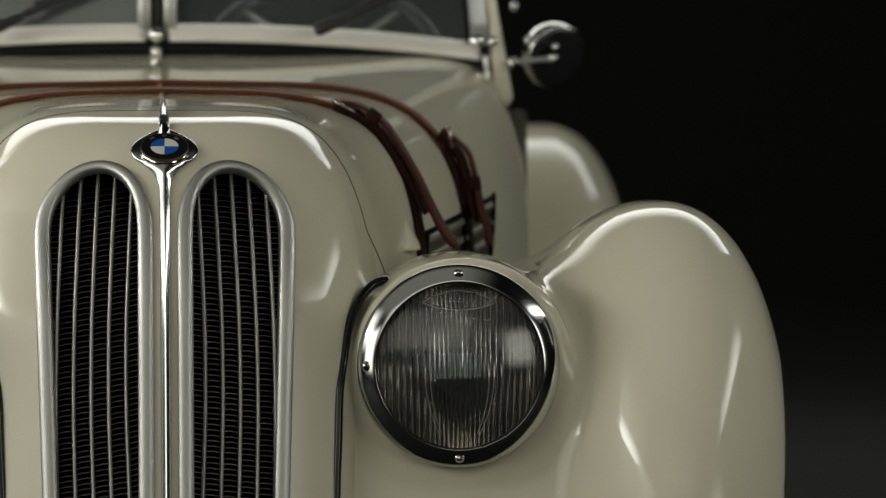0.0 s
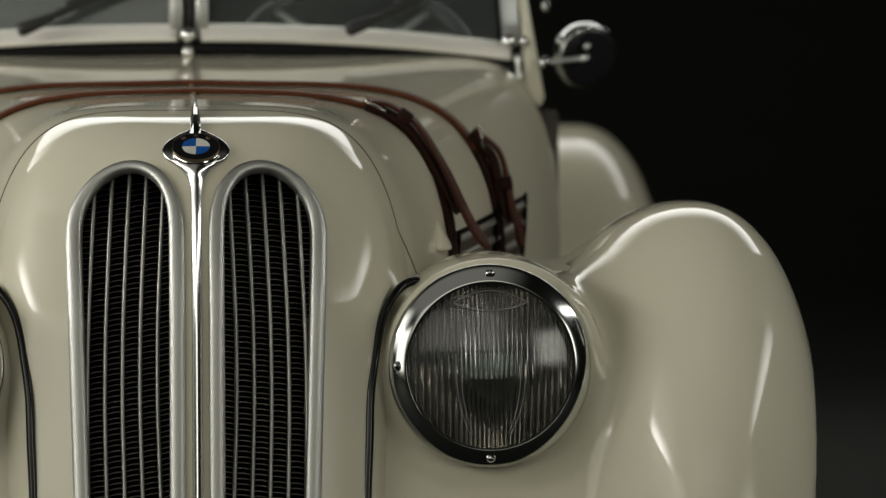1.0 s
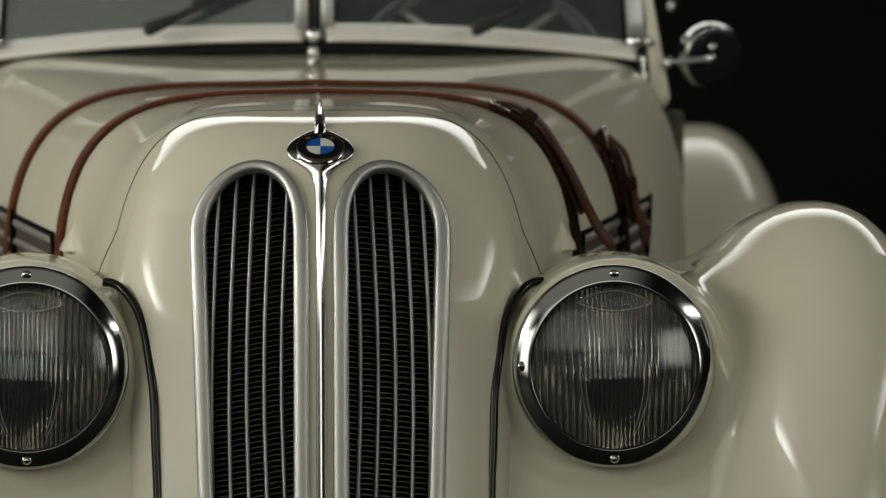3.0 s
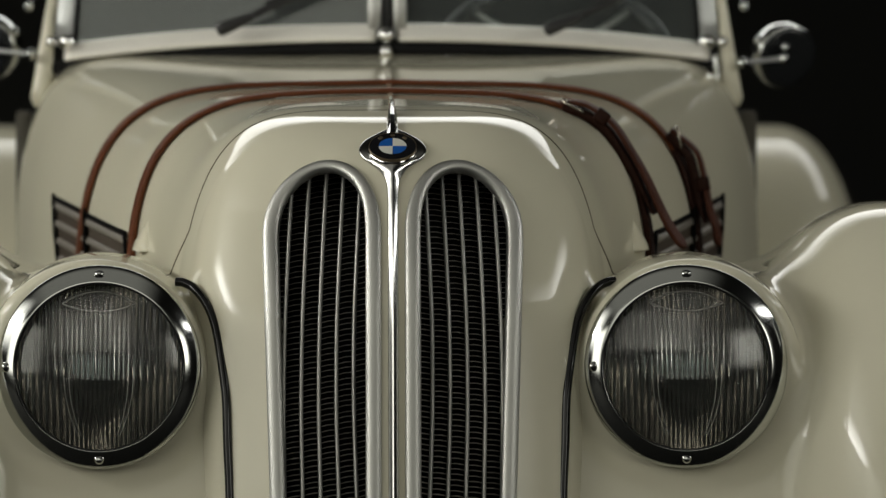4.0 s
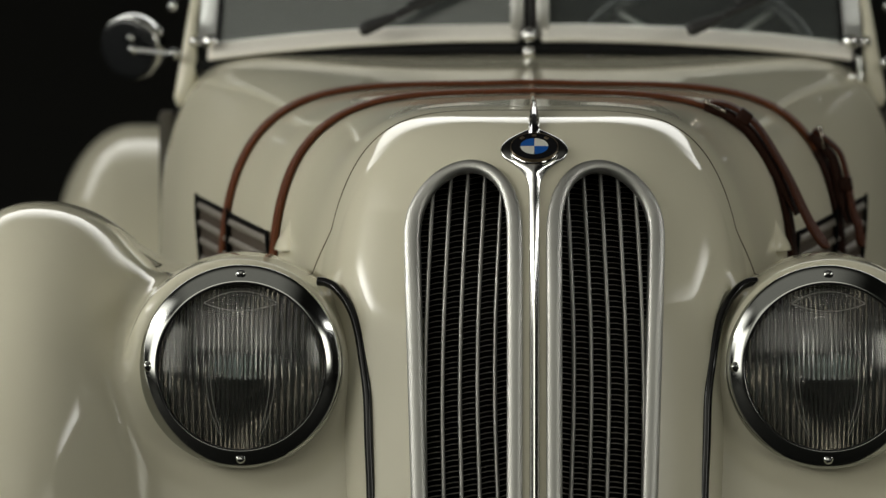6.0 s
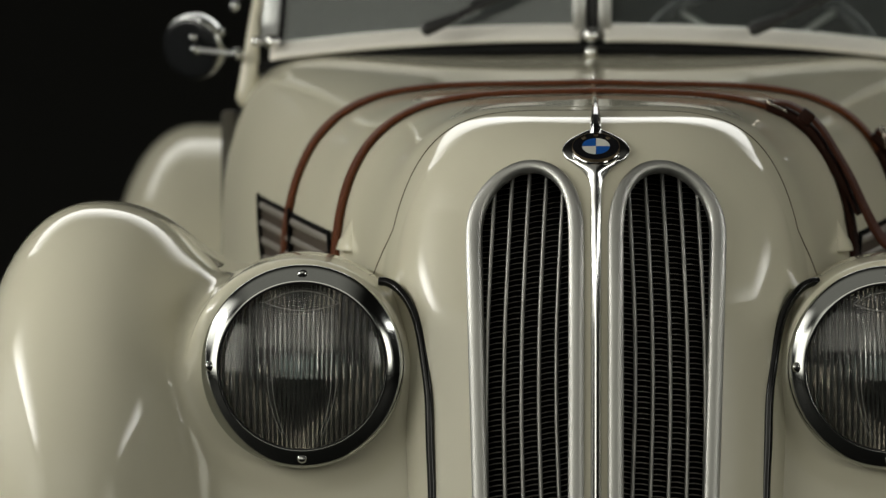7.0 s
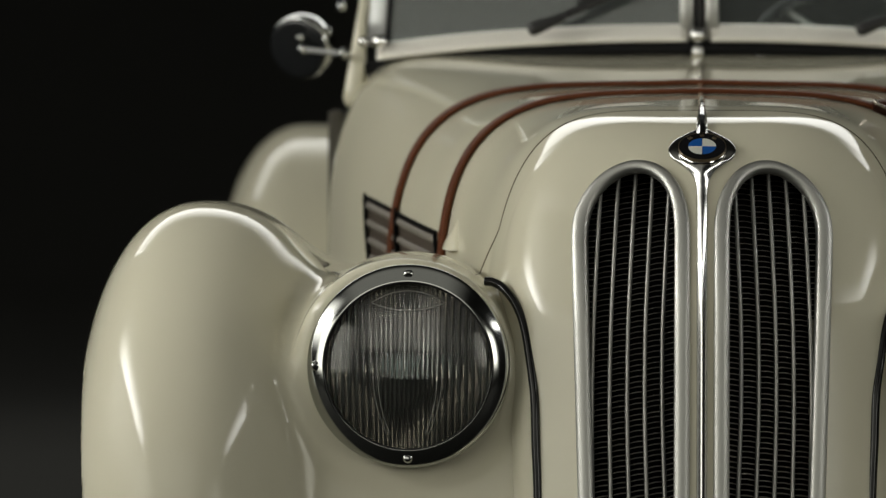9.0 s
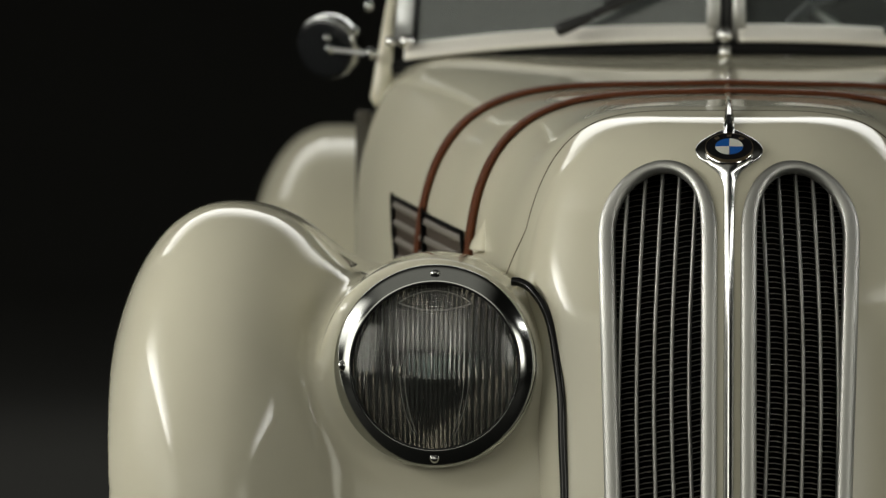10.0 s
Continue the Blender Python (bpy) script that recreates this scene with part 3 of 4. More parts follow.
def build_emblem():
    n = 120
    a = np.linspace(0, 2 * math.pi, n, endpoint=False)
    c, s = np.cos(a), np.sin(a)
    outline = np.stack([0.0345 * c, 0.0340 * s], 1)
    layers = []
    for k, y in ((0.97, 0.003), (1.0, 0.001), (0.985, -0.001), (0.93, -0.0045), (0.82, -0.006), (0.0001, -0.006)):
        layers.append(np.stack([outline[:, 0] * k, np.full(n, y), outline[:, 1] * k], 1))
    base = put("emblem", mesh("emblem", np.vstack(layers), grid_faces(len(layers), n, False, True), POLISHED), CAR, "round enamel emblem on a chrome shield", EMBLEM)
    put("ring", mesh("ring", *disc(0.0195, 0.0325, -0.0085, -0.004, 0, 2 * math.pi, 72), ENAMEL, False), base, "black enamel ring")
    put("ring_edge", mesh("ring_edge", *disc(0.0322, 0.0330, -0.0087, -0.004, 0, 2 * math.pi, 72), GOLD, False), base, "thin brass edge")
    for i in range(4):
        put("quarter", mesh("quarter", *disc(0.0, 0.0192, -0.0088, -0.004, i * math.pi / 2 + 0.02, (i + 1) * math.pi / 2 - 0.02, 16), WHITE if i in (0, 2) else BLUE, False), base,
            "white enamel quarter" if i in (0, 2) else "blue enamel quarter")
    for a in (50, 90, 130):
        m = pose(0.0262 * math.cos(radians(a)), -0.0088, 0.0262 * math.sin(radians(a)), 0, 90 - a, 0)
        put("mark", mesh("mark", *block(-0.0030, 0.0030, -0.0004, 0.0004, -0.0021, 0.0021), GOLD, False), base, "", m)
    # the chrome collar round the emblem that narrows into the strip between the grilles
    keys = smooth_line([(0.0205, 0.003, 0.002, 0.0010), (0.0140, 0.020, 0.005, 0.0040), (0.0060, 0.0345, 0.0110, 0.0080), (-0.0036, 0.0408, 0.0150, 0.0110), (-0.0135, 0.0365, 0.0175, 0.0130),
                        (-0.0200, 0.0272, 0.0175, 0.0130), (-0.0270, 0.0172, 0.0160, 0.0105), (-0.0350, 0.0108, 0.0125, 0.0075), (-0.0425, 0.0076, 0.0105, 0.0060),
                        (-0.0525, 0.0066, 0.0088, 0.0055), (-0.0660, 0.0062, 0.0080, 0.0052),
                        (-0.10, 0.0060, 0.0074, 0.0050), (-0.16, 0.0060, 0.0072, 0.0050), (-0.24, 0.0060, 0.0072, 0.0050), (-0.32, 0.0060, 0.0072, 0.0050), (-0.42, 0.0060, 0.0072, 0.0050), (-0.54, 0.0060, 0.0072, 0.0050)], 110)
    halves = []
    for side in (1, -1):
        rows = []
        for dz, half, proud, fall in keys:
            y = float(nose_y(0.0, 0.9385 + dz)) - proud
            u = np.linspace(0, 1, 12)
            line = np.stack([side * half * u, y + fall * u ** 1.3, np.full(12, 0.9385 + dz)], 1)
            skirt = np.array([(side * (half + 0.0006), y + fall + 0.003, 0.9385 + dz - 0.001), (side * (half + 0.0004), y + fall + 0.016, 0.9385 + dz - 0.004)])
            rows.append(np.vstack([line, skirt]))
        halves.append((np.vstack(rows), grid_faces(110, 14, flip=side < 0)))
    put("centre_strip", mesh("centre_strip", *joined(*halves), COLLAR), CAR, "polished chrome strip between the grilles that widens to a collar under the emblem")
    # the ornament above: a ridged chrome blade where the bonnet hinge begins
    rows = []
    for y, ridge, w in ((0.078, 0.9455, 0.0102), (0.083, 0.954, 0.0100), (0.105, 0.966, 0.0092), (0.13, 0.976, 0.0082), (0.155, 0.984, 0.0072), (0.18, 0.9895, 0.0062), (0.21, 0.991, 0.0052), (0.24, 0.989, 0.0042), (0.26, 0.984, 0.003)):
        low = min(ridge - 0.006, float(hood_top(y)) - 0.014)
        rows.append([(-w, y, low), (-w * 0.86, y, low + (ridge - low) * 0.55), (-w * 0.30, y, ridge - 0.001), (0, y, ridge), (w * 0.30, y, ridge - 0.001), (w * 0.86, y, low + (ridge - low) * 0.55), (w, y, low)])
    f = grid_faces(9, 7, flip=True) + [tuple(range(7)), tuple(reversed(range(56, 63)))]
    put("bonnet_ornament", mesh("bonnet_ornament", np.array(rows).reshape(-1, 3), f, CHROME, False), CAR, "ridged chrome blade at the bonnet's front")


build_emblem()


def build_piping():
    for side in (1, -1):
        p = smooth_line([(0.266, 0.105, 0.772), (0.256, 0.102, 0.771), (0.243, 0.094, 0.764), (0.228, 0.072, 0.747), (0.217, 0.055, 0.721), (0.209, 0.039, 0.677), (0.204, 0.026, 0.637), (0.202, 0.014, 0.583), (0.199, 0.001, 0.514), (0.198, -0.02, 0.40)], 60)
        nn = normal_of(nose_field, p) + np.array([0.4, -0.5, 0])
        p = p + 0.0030 * nn / np.linalg.norm(nn, axis=1)[:, None] - np.array([0, 0.018, 0])
        q = p * (side, 1, 1) + np.array([0.004, -0.007 if side < 0 else -0.001, 0])
        put("fender_piping", mesh("fender_piping", *sweep(q, nn * (side, 1, 1), round_profile(0.0056, 0.0058, 12)), PIPING), CAR, "black piping between fender and nose")


build_piping()

# ------------------------------------------------------------ headlights


def build_headlight(side):
    bead = [(0.1170, 0.030), (0.1190, 0.0050)]
    face = [(0.0982 + 0.0208 * math.cos(k) ** 0.9, 0.0040 - 0.0078 * math.sin(k) ** 0.9 - 0.0078 * (1 - math.cos(k))) for k in np.linspace(0.02, math.pi / 2 - 0.02, 22)]
    lip = [(0.0978, -0.0112), (0.0972, -0.0085), (0.0970, -0.001)]
    lamp = put("headlight", mesh("headlight", *lathe(bead + face + lip, 96), RIM),
               CAR, "round headlight with chrome rim and fluted glass", pose(side * LAMP_X, -0.002, LAMP_Z, -4.5, 0, 0) @ Matrix.Scale(1.035, 4))
    # fluted, gently domed glass

    def flute(x, z):
        """Narrow ribs in the middle, shallow below the level of the bulb; broad ones to both sides."""
        narrow = np.abs(np.cos(x / 0.0054 * math.pi)) * np.where(z > -0.012, 0.0017, 0.0009)
        broad = np.abs(np.cos((np.abs(x) - 0.0378) / 0.0079 * math.pi)) * 0.0022
        return np.where(np.abs(x) < 0.0378, narrow, broad)

    def dome(r):
        return -0.002 - 0.019 * (1 - (r / 0.0985) ** 2)
    g, gw = 481, 56
    u, w = np.meshgrid(np.linspace(-1, 1, g), np.linspace(-1, 1, gw), indexing="ij")
    # square grid mapped onto the disc, so the flutes stay straight
    x = u * 0.0985
    z = w * np.sqrt(np.maximum(0.0985 ** 2 - x ** 2, 1e-9))
    r = np.hypot(x, z)
    front = np.stack([x, dome(r), z], -1).reshape(-1, 3)
    back = np.stack([x, dome(r) + 0.004 + flute(x, z), z], -1).reshape(-1, 3)
    v = np.vstack([front, back])
    ff = grid_faces(g, gw)
    fb = [tuple(i + g * gw for i in q[::-1]) for q in ff]
    lens = put("lens", mesh("lens", v, ff + fb, LENS), lamp, "clear glass with upright flutes")
    lens.visible_shadow = False
    # moulded eye-shaped lines near the top of the glass
    for bow in (0.014, -0.009):
        xs = np.linspace(-0.043, 0.043, 30)
        zs = 0.074 + bow * (1 - (xs / 0.043) ** 2)
        ys = dome(np.hypot(xs, zs)) - 0.0003
        put("moulded_line", mesh("moulded_line", *sweep(np.stack([xs, ys, zs], 1), np.tile((0, -1.0, 0), (30, 1)), round_profile(0.0004, 0.0005, 6)), ETCHED), lamp)
    for s in (-1, -0.86, 0.86, 1):
        zs = np.linspace(-0.08, -0.012, 24)
        xs = s * (0.040 - 0.016 * ((-0.012 - zs) / 0.068) ** 2)
        ys = dome(np.hypot(xs, zs)) - 0.0003
        put("moulded_line", mesh("moulded_line", *sweep(np.stack([xs, ys, zs], 1), np.tile((0, -1.0, 0), (24, 1)), round_profile(0.0004, 0.0005, 6)), ETCHED), lamp)
    # added black ring for the shade between rim and glass; covers the lip
    put("gap_shade_ring", mesh("gap_shade_ring", *lathe([(0.0988, -0.0100), (0.0980, -0.0118), (0.0972, -0.0112), (0.0964, -0.0080), (0.0964, -0.002), (0.0988, -0.002)], 72, "y", True), SEAL), lamp, "black ring that stands in for the shaded gap round the glass")
    k = np.linspace(0.02, 1, 24)
    put("reflector", mesh("reflector", *lathe(np.stack([0.0975 * k, 0.095 - 0.088 * k ** 2], 1), 64), DIM_SILVER), lamp, "silver reflector bowl, darkened as if it mirrored a dim room")
    b = np.linspace(0, math.pi, 14)
    put("bulb", mesh("bulb", *lathe(np.stack([0.0155 * np.sin(b) + 1e-4, 0.045 - 0.024 * np.cos(b)], 1), 24), BULB), lamp, "pale glass bulb")
    screw = mesh("screw", *lathe([(0.0, -0.0030), (0.0035, -0.0028), (0.0054, -0.0018), (0.0062, 0.0), (0.0062, 0.004)], 18), RIM)
    slot = mesh("slot", *block(-0.0042, 0.0042, -0.0006, 0.0006, -0.0006, 0.0006), RUBBER, False)
    for x, z in ((0, 0.1062), (0, -0.1062), (-0.1075, 0)):
        seat = pose(x, -0.0070, z, 20 * z / 0.1062, 0, -20 * x / 0.1062)
        put("slot", slot, put("screw", screw, lamp, "", seat), "", pose(0, -0.0026, 0, 0, 35, 0))
    return lamp


for s in (1, -1):
    build_headlight(s)

# ------------------------------------------------------------ straps over the bonnet


def strap_band(y, a0, a1, lift=0.0042, wide=0.0135, thick=0.0036, count=120):
    a = np.linspace(a0, a1, count)
    p = hood_point(np.full(count, y), a, lift)
    nn = normal_of(hood_field, hood_point(np.full(count, y), a))
    return sweep(p, nn, round_profile(wide, thick, 12, 5.0))


def side_drop(y, side, z_from, z_to, lift, wide=0.0135, thick=0.0036):
    z = np.linspace(z_from, z_to, 12)
    p = np.stack([side * (hood_half(y) + lift) + 0 * z, y + 0 * z, z], 1)
    return sweep(p, np.tile((side, 0, 0.0), (12, 1)), round_profile(wide, thick, 12, 5.0))


def build_strap(y, loose, keeper_at, clasp):
    """A strap over the bonnet; loose: the line (x, z) of its buckled end, from the buckle to the tip;
    clasp: the buckle's (x, z) and its slope in degrees."""
    turn = math.acos((loose[0][0] / float(hood_half(y))) ** 1.3)
    parts = [strap_band(y, turn - 0.02, math.pi)]
    zb = float(hood_top(y)) - HOOD_H
    parts += [side_drop(y, -1, zb, 0.50, 0.0042)]
    strap = put("bonnet_strap", mesh("bonnet_strap", *joined(*parts), LEATHER), CAR, "brown leather strap over the bonnet")
    put("billet", mesh("billet", *joined(strap_band(y, 0.0, turn, 0.0046, 0.0145, 0.0045), side_drop(y, 1, zb, 0.50, 0.0046, 0.0145, 0.0045)), SHADED_LEATHER), strap, "lower length of the strap, its shade put into the dark colour")
    n = 70
    line = smooth_line([(x, z) for x, z in loose], n)
    tang = np.gradient(line, axis=0)
    tang /= np.linalg.norm(tang, axis=1)[:, None]
    k = np.linspace(0, 1, n)
    path = np.stack([line[:, 0], y - 0.004 - 0.012 * k ** 2, line[:, 1]], 1)
    out = np.stack([-tang[:, 1], -0.10 - 0.42 * k ** 1.5, tang[:, 0]], 1)
    wide = np.where(k > 0.94, 0.0122 * np.sqrt(np.clip(1 - ((k - 0.94) / 0.06) ** 2, 0.03, 1)), 0.0122)
    prof = np.stack([round_profile(w, 0.0032, 12, 5.0) for w in wide])
    put("strap_end", mesh("strap_end", *sweep(path, out, prof), TAIL_LEATHER), strap, "loose buckled end of the strap")
    # the lower layer that the buckle is sewn to
    half = int(n * 0.80)
    sag = np.linspace(0, 1, half)[:, None]
    under = path[:half] - out[:half] * (0.0085 + 0.004 * sag * (1 - sag) * 4)
    put("buckle_fold", mesh("buckle_fold", *sweep(under, out[:half], np.stack([round_profile(0.0125, 0.0062 * (1 - 0.8 * max(0, q - 0.75) / 0.25), 12, 5.0) for q in sag[:, 0]])), SHADED_LEATHER), strap, "sewn fold of the strap")

    def seat(i):
        o, t = Vector(out[i] * (1, 0.2, 1)).normalized(), Vector((tang[i][0], 0, tang[i][1]))
        side = o.cross(t).normalized()
        return Matrix.Translation(path[i]) @ Matrix((side, t, o)).transposed().to_4x4()
    put("keeper", mesh("keeper", *block(-0.0150, 0.0150, -0.0095, 0.0095, -0.0125, 0.0060, 0.003), SHADED_LEATHER), strap, "leather keeper loop", seat(int(n * keeper_at)))
    v, f = tube([(-0.0145, -0.013, 0), (0.0145, -0.013, 0), (0.0145, 0.013, 0), (-0.0145, 0.013, 0)], 0.0018, 72, 8, True)
    v2, f2 = tube([(0, -0.016, 0.002), (0, 0.0, 0.004), (0, 0.020, 0.001)], 0.0015, 14, 8)
    v3, f3 = tube([(-0.0155, -0.013, 0.001), (0.0155, -0.013, 0.001)], 0.0036, 8, 12)
    lie = Matrix.Translation((clasp[0], y - 0.010, clasp[1])) @ pose(0, 0, 0, 0, -clasp[2], 0) @ pose(0, 0, 0, 0, 0, -90)
    put("buckle", mesh("buckle", *joined((v, f), (v2, f2), (v3, f3)), BRASS), strap, "nickel strap buckle with prong", lie)
    return strap


build_strap(0.50, [(0.222, 0.977), (0.240, 0.978), (0.257, 0.974), (0.277, 0.962), (0.294, 0.946), (0.315, 0.913), (0.334, 0.879), (0.351, 0.842), (0.366, 0.813), (0.384, 0.788)], 0.33, (0.238, 0.9725, -27))
build_strap(0.80, [(0.384, 0.931), (0.404, 0.916), (0.420, 0.899), (0.428, 0.873), (0.433, 0.846), (0.438, 0.819), (0.445, 0.800), (0.449, 0.772)], 0.50, (0.394, 0.920, -76))


def build_strap_guides():
    """The small flared lip of the bonnet at the foot of each front strap."""
    for side in (1, -1):
        a = np.linspace(-1.5, 1.5, 20)
        rows = []
        for k in np.linspace(0, 1, 16):
            z = 0.834 - 0.046 * k
            r = 0.003 + 0.019 * k * k * (3 - 2 * k)
            y = 0.45 + 1.2 * r * np.sin(a)
            up = np.clip((z - (hood_top(y) - HOOD_H)) / HOOD_H, 0, 1)
            x = hood_half(y) * (1 - up ** hood_m(y)) ** (1 / hood_n(y)) - 0.003
            rows.append(np.stack([x + 0.75 * r * np.cos(a) ** 0.8, y, np.full(20, z)], 1))
        v = np.vstack(rows) * (side, 1, 1)
        put("strap_guide", mesh("strap_guide", v, grid_faces(16, 20, flip=side > 0) + [tuple(range(300, 320))], PAINT), CAR, "small flared cream lip beside the strap")


build_strap_guides()

# ------------------------------------------------------------ side louvres


def build_vents():
    for side in (1, -1):
        y0, y1 = 0.552, 1.000
        ys = np.linspace(y0, y1, 16)

        def top(y):
            return 0.804 + 0.052 * (y - 0.562)

        def on_side(y, z, lift):
            y = y + 0.75 * (z - 0.815)
            up = np.clip((z - (hood_top(y) - HOOD_H)) / HOOD_H, 0, 1)
            return side * (hood_half(y) * (1 - up ** hood_m(y)) ** (1 / hood_n(y)) + lift), y, z
        v, n = [], 10
        for y in ys:
            for z in np.linspace(0.66, top(y), n):
                v.append(on_side(y, z, 0.0012))
        vent = put("side_vent", mesh("side_vent", v, grid_faces(len(ys), n, flip=side > 0), VENT), CAR, "dark louvred vent in the bonnet side")
        for k in range(6):
            p = np.array([on_side(y, top(y) - 0.0085 - k * 0.0235, 0.004) for y in ys])
            put("louvre", mesh("louvre", *sweep(p, np.tile((side, 0, 0.5), (len(ys), 1)), round_profile(0.0046, 0.0022, 8, 3.0)), LOUVRE), vent)
        for y, w in ((y0, 0.004), (0.79, 0.014), (y1, 0.010)):
            p = np.array([on_side(y, z, 0.0048) for z in np.linspace(0.66, top(y) + 0.002, 12)])
            put("louvre_post", mesh("louvre_post", *sweep(p, np.tile((side, 0, 0.0), (12, 1)), round_profile(w, 0.0028, 8)), BLACK), vent)
        p = np.array([on_side(y, top(y) + 0.001, 0.0035) for y in ys])
        put("louvre_edge", mesh("louvre_edge", *sweep(p, np.tile((side, 0, 0.3), (len(ys), 1)), round_profile(0.0030, 0.0020, 8)), BLACK), vent)


build_vents()

# ------------------------------------------------------------ windscreen, wipers, mirrors, wheel


def build_windscreen():
    """Two flat panes that meet in a shallow V and lean back."""
    y0, rake, vee = 1.345, math.tan(radians(8)), math.tan(radians(8))

    def back(x, z):
        return y0 + vee * abs(x) + rake * (z - 1.03)

    def low_z(x):
        return 1.0485 - 0.152 * np.abs(x) ** 2.2
    screen = put("windscreen", mesh("windscreen", *tube([(0, back(0, 1.03) + 0.012, 1.03), (0, back(0, 1.38) + 0.012, 1.38)], 0.008, 8, 10), RUBBER), CAR, "two-pane windscreen in a pale metal frame")
    lean = (0, -1.0, rake)
    for side in (1, -1):
        x = np.linspace(0.016, 0.475, 40)
        p = np.stack([side * x, back(x, 1.05), low_z(x) + 0.004], 1)
        k = -side
        put("lower_rail", mesh("lower_rail", *sweep(p, np.tile(lean, (40, 1)), [(k * 0.0145, -0.008), (k * 0.0145, -0.004), (k * 0.012, 0.001), (k * 0.004, 0.0105), (k * -0.006, 0.0195), (k * -0.012, 0.0235), (k * -0.0145, 0.0215), (k * -0.0145, -0.008)]), RAIL), screen, "pale lower frame rail")
        r = np.linspace(0.0, 0.50, 40)
        seal = np.stack([side * r, back(r, 1.03) - 0.002, low_z(r) - 0.018], 1)
        put("rubber_seal", mesh("rubber_seal", *sweep(seal, np.tile((0, -1.0, 0), (40, 1)), round_profile(0.0100, 0.010, 8)), SEAL), screen, "black rubber seal")
        q = np.array([(side * 0.0185, back(0.02, z), z) for z in np.linspace(1.046, 1.38, 8)])
        put("inner_post", mesh("inner_post", *sweep(q, np.tile(lean, (8, 1)), round_profile(0.0100, 0.010, 12, 4.0)), SATIN), screen, "upright frame beside the centre")
        q = np.array([(side * (0.4795 - 0.075 * (z - 1.03)), back(0.47, z), z) for z in np.linspace(1.034, 1.38, 10)])
        put("outer_post", mesh("outer_post", *sweep(q, np.tile((0.25 * side, -1.0, rake), (10, 1)), round_profile(0.0135, 0.005, 16, 8.0)), STEEL), screen, "flat grey outer upright of the frame")
        strip = q + np.array([-side * 0.0165, 0, 0])
        put("pane_edge", mesh("pane_edge", *sweep(strip, np.tile(lean, (10, 1)), round_profile(0.0032, 0.006, 8, 4.0)), SEAL), screen, "thin black glazing rubber")
        put("top_rail", mesh("top_rail", *tube([(0, back(0, 1.385), 1.385), (side * 0.46, back(0.46, 1.375), 1.375)], 0.009, 12, 10), SATIN), screen, "upper frame rail")
        xs = np.linspace(0.022, 0.466, 16)
        v = [(side * q, back(q, z) + d, z) for d in (0, 0.005) for q in xs for z in (float(low_z(q)) + 0.012, 1.376)]
        n = len(xs)
        ff = grid_faces(n, 2)
        pane = put("pane", mesh("pane", v, ff + [tuple(i + 2 * n for i in q[::-1]) for q in ff], PANE, False), screen, "clear flat pane")
        pane.visible_shadow = False
        z = np.linspace(0.942, 1.40, 40)
        outer = 0.5300 - 0.168 * (z - 0.945)
        inner = np.minimum(0.4935 - 0.012 * (z - 1.03), outer - 0.016)
        p = np.stack([side * (outer + inner) / 2, back(0.5, 1.03) + rake * (z - 1.03) + 0.004, z], 1)
        round_off = np.sqrt(np.clip((z - 0.938) / 0.012, 0.05, 1))
        prof = np.stack([round_profile(w, 0.016 * k, 16, 3.0) for w, k in zip((outer - inner) / 2 * round_off, round_off)])
        put("pillar", mesh("pillar", *sweep(p, np.tile(lean, (40, 1)), prof), PAINT), screen, "cream painted tapered pillar")
        ball = lathe([(0.0, -0.012), (0.006, -0.0105), (0.0105, -0.006), (0.012, 0), (0.0105, 0.006), (0.006, 0.0105), (0.0, 0.012)], 20)
        put("bolt", mesh("bolt", *ball, POLISHED), screen, "round chrome bolt", pose(side * 0.4735, back(0.47, 1.03) - 0.014, 1.039))
        put("bolt", mesh("bolt", *ball, RIM), screen, "round chrome bolt", pose(side * 0.531, back(0.5, 1.09), 1.091) @ Matrix.Scale(0.65, 4))
        put("bolt", mesh("bolt", *ball, POLISHED), screen, "round chrome bolt", pose(side * 0.4965, back(0.5, 1.03) - 0.014, 1.039) @ Matrix.Scale(0.7, 4))
        if side > 0:
            rod = tube([(0.486, back(0.48, 1.03) - 0.012, 1.02), (0.490, back(0.48, 1.0) - 0.012, 0.968)], 0.0045, 8, 10)
            put("stay_rod", mesh("stay_rod", *rod, CHROME), screen, "short chrome stay")
    for z, k in ((1.050, 0.95), (1.025, 0.8)):
        put("bolt", mesh("bolt", *lathe([(0.0, -0.016), (0.006, -0.0145), (0.0115, -0.008), (0.0125, 0), (0.0105, 0.008), (0.0, 0.012)], 20), POLISHED), screen, "round chrome bolt", pose(-0.002, y0 - 0.014, z) @ Matrix.Scale(k, 4))


build_windscreen()


def build_wiper(x0, z0, x1, z1):
    arm = put("wiper", mesh("wiper", *tube([(x0, 1.335, z0), ((x0 + x1) / 2, 1.330, (z0 + z1) / 2 + 0.004), (x1, 1.338, z1)], 0.006, 20, 8), RUBBER), CAR, "black wiper arm")
    q = np.array([(x0 + (x1 - x0) * k, 1.328, z0 + (z1 - z0) * k) for k in np.linspace(-0.06, 0.16, 12)])
    r = 0.0105 - 0.005 * np.linspace(0, 1, 12) ** 2
    r[0], r[-1] = 0.006, 0.004
    prof = np.stack([round_profile(w, w, 10, 2.6) for w in r])
    put("pivot", mesh("pivot", *sweep(q, np.tile((0, -1.0, 0.1), (12, 1)), prof), RUBBER), arm, "black wiper pivot")
    d = Vector((x1 - x0, 0, z1 - z0)).normalized()
    p = [Vector((x0, 1.334, z0)) + d * s + Vector((0, 0, 0.012)) for s in (0.06, 0.2, 0.34)]
    put("blade", mesh("blade", *tube([tuple(q) for q in p], 0.004, 16, 8), RUBBER), arm, "black wiper blade")


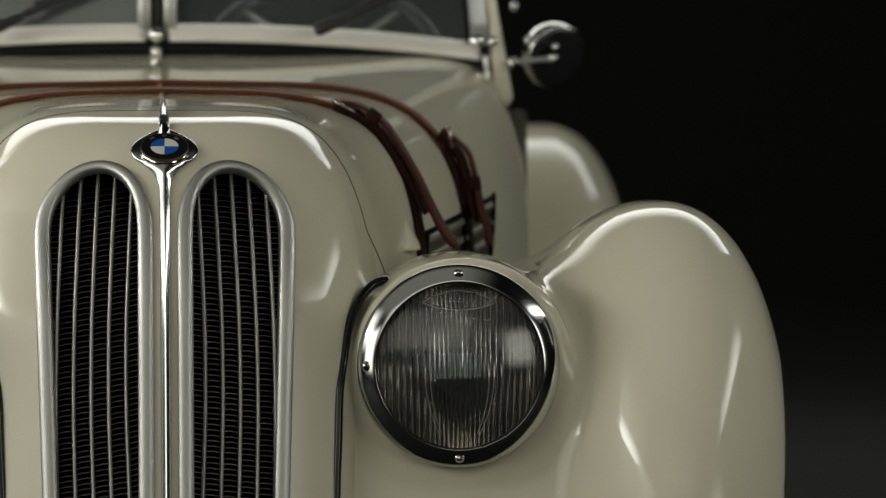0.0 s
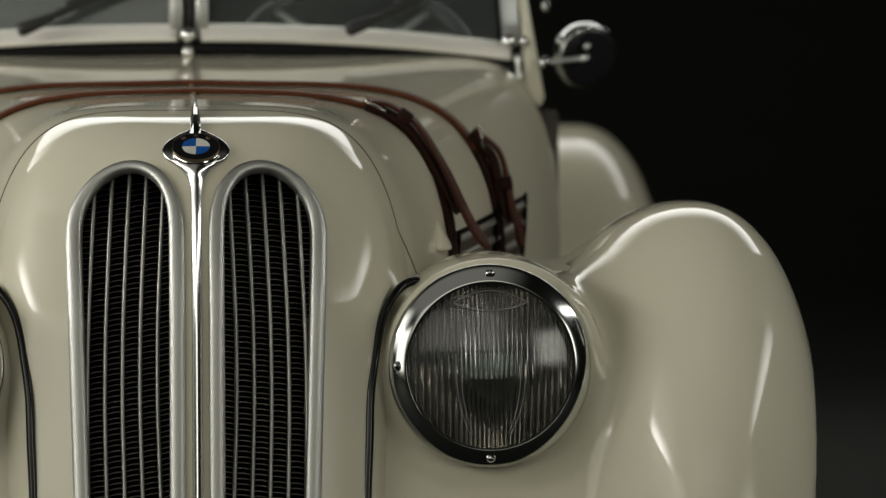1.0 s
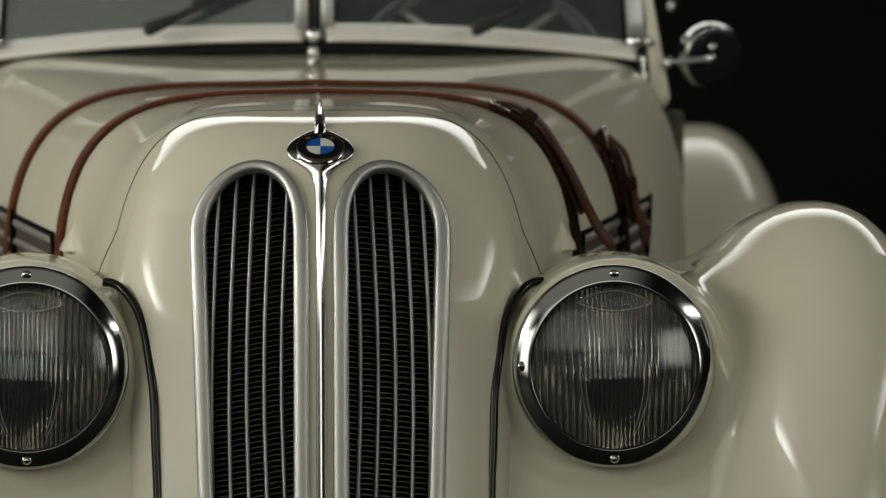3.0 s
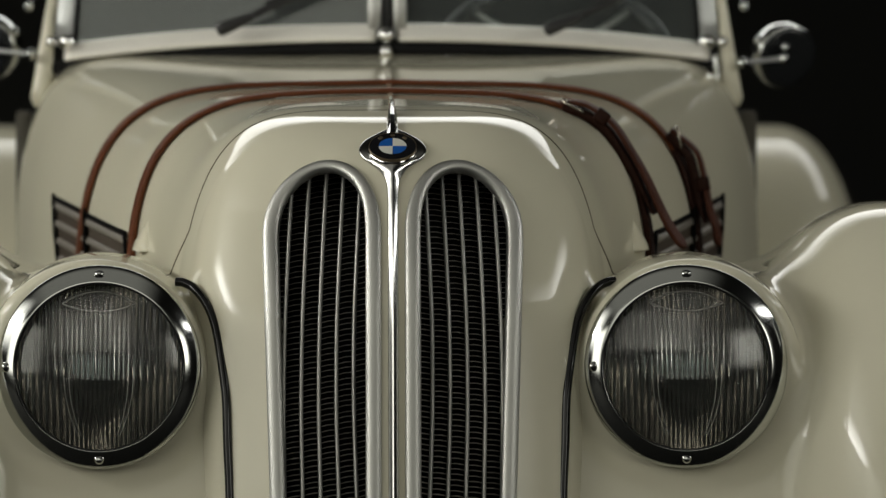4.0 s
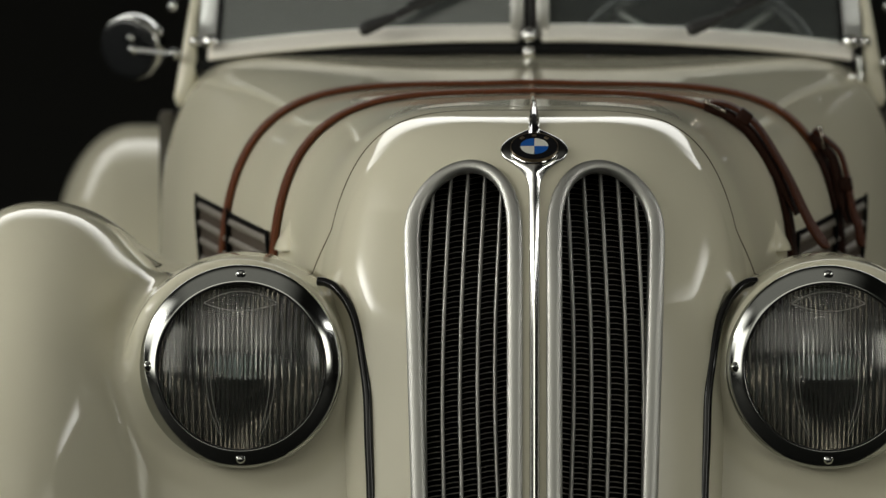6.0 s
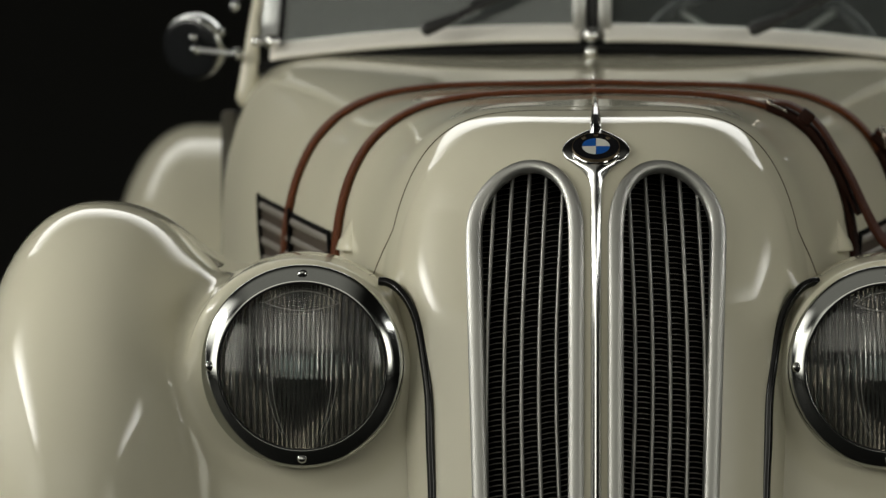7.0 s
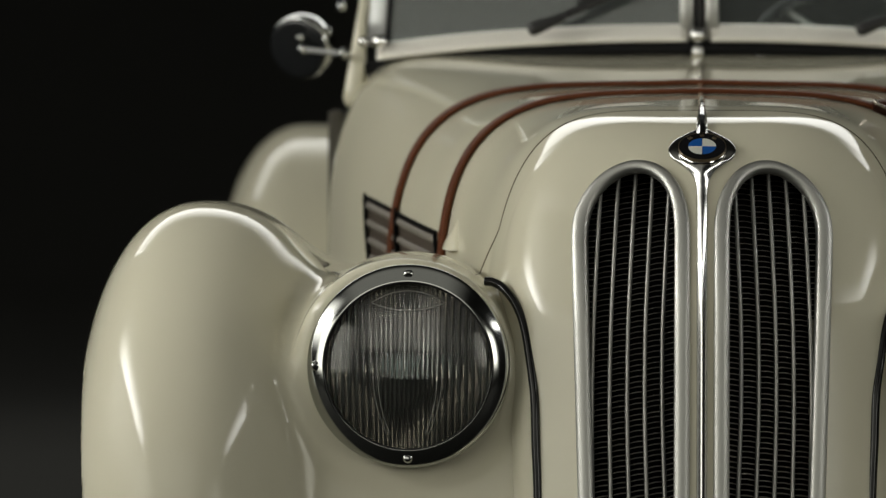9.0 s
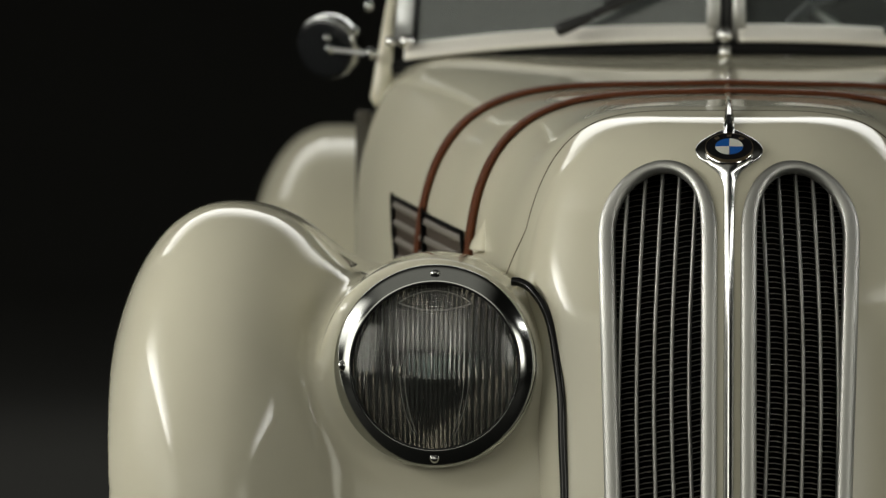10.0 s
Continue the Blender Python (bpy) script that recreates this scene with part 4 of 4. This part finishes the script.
build_wiper(-0.235, 1.062, 0.02, 1.165)
build_wiper(0.245, 1.062, 0.50, 1.165)


def build_mirror(side):
    x, y, z = 0.592, 1.45, 1.031 - (0.013 if side > 0 else 0)
    r = 0.0485
    prof = [(0.0455, -0.012), (0.0475, -0.012), (r, -0.009), (0.0495, 0.0), (0.0485, 0.010), (0.044, 0.024), (0.034, 0.034), (0.018, 0.040), (1e-4, 0.041)]
    mir = put("door_mirror", mesh("door_mirror", *lathe(prof, 48), CHROME), CAR, "round chrome mirror on an arm", pose(side * x, y, z, 15, 0, side * 24))
    put("mirror_face", mesh("mirror_face", *lathe([(1e-4, -0.0155), (0.02, -0.015), (0.038, -0.0135), (0.0465, -0.0125), (0.047, -0.010)], 48), BAKELITE), mir, "dark mirror face")
    y -= 0.05
    tip, foot = Vector((side * (x - 0.004), y, z - 0.004)), Vector((side * 0.525, y - 0.02, z - 0.010))
    arm = put("mirror_arm", mesh("mirror_arm", *tube([tip, (tip + foot) / 2, foot], 0.0036, 10, 12), STEEL), CAR, "thin chrome mirror arm")
    ball = mesh("ball_joint", *lathe([(1e-4, -0.0085), (0.005, -0.007), (0.0080, -0.003), (0.0080, 0.003), (0.005, 0.007), (1e-4, 0.0085)], 18), RIM)
    for p, k in ((tip, 0.95), (foot, 1.05), (tip + Vector((side * 0.004, 0.012, 0.017)), 0.8), (tip + Vector((-side * 0.022, 0.03, 0.022)), 0.9), (tip + Vector((-side * 0.034, 0.035, 0.025)), 1.0)):
        put("ball_joint", ball, arm, "", Matrix.Translation(p) @ Matrix.Scale(k, 4))


build_mirror(1)
build_mirror(-1)


def build_steering():
    c = Vector((0.257, 1.66, 1.002))
    m = Matrix.Translation(c) @ pose(0, 0, 0, 40, 0, 0)
    n = 60
    a = np.linspace(0, 2 * math.pi, n, endpoint=False)
    ring = np.stack([0.178 * np.cos(a), 0.178 * np.sin(a), 0 * a], 1)
    wheel = put("steering_wheel", mesh("steering_wheel", *sweep(ring, np.tile((0, 0, 1.0), (n, 1)), round_profile(0.011, 0.011, 10), True), BAKELITE), CAR, "dark steering wheel with steel spokes", m)
    for k in range(4):
        q = math.radians(45 + 90 * k)
        put("spoke", mesh("spoke", *tube([(0.03 * math.cos(q), 0.03 * math.sin(q), 0), (0.174 * math.cos(q), 0.174 * math.sin(q), 0)], 0.005, 6, 8), SATIN), wheel, "steel spoke")
    put("hub", mesh("hub", *lathe([(1e-4, 0.02), (0.025, 0.015), (0.032, 0.0), (0.03, -0.02)], 24, "z"), BAKELITE), wheel, "dark wheel hub")


build_steering()
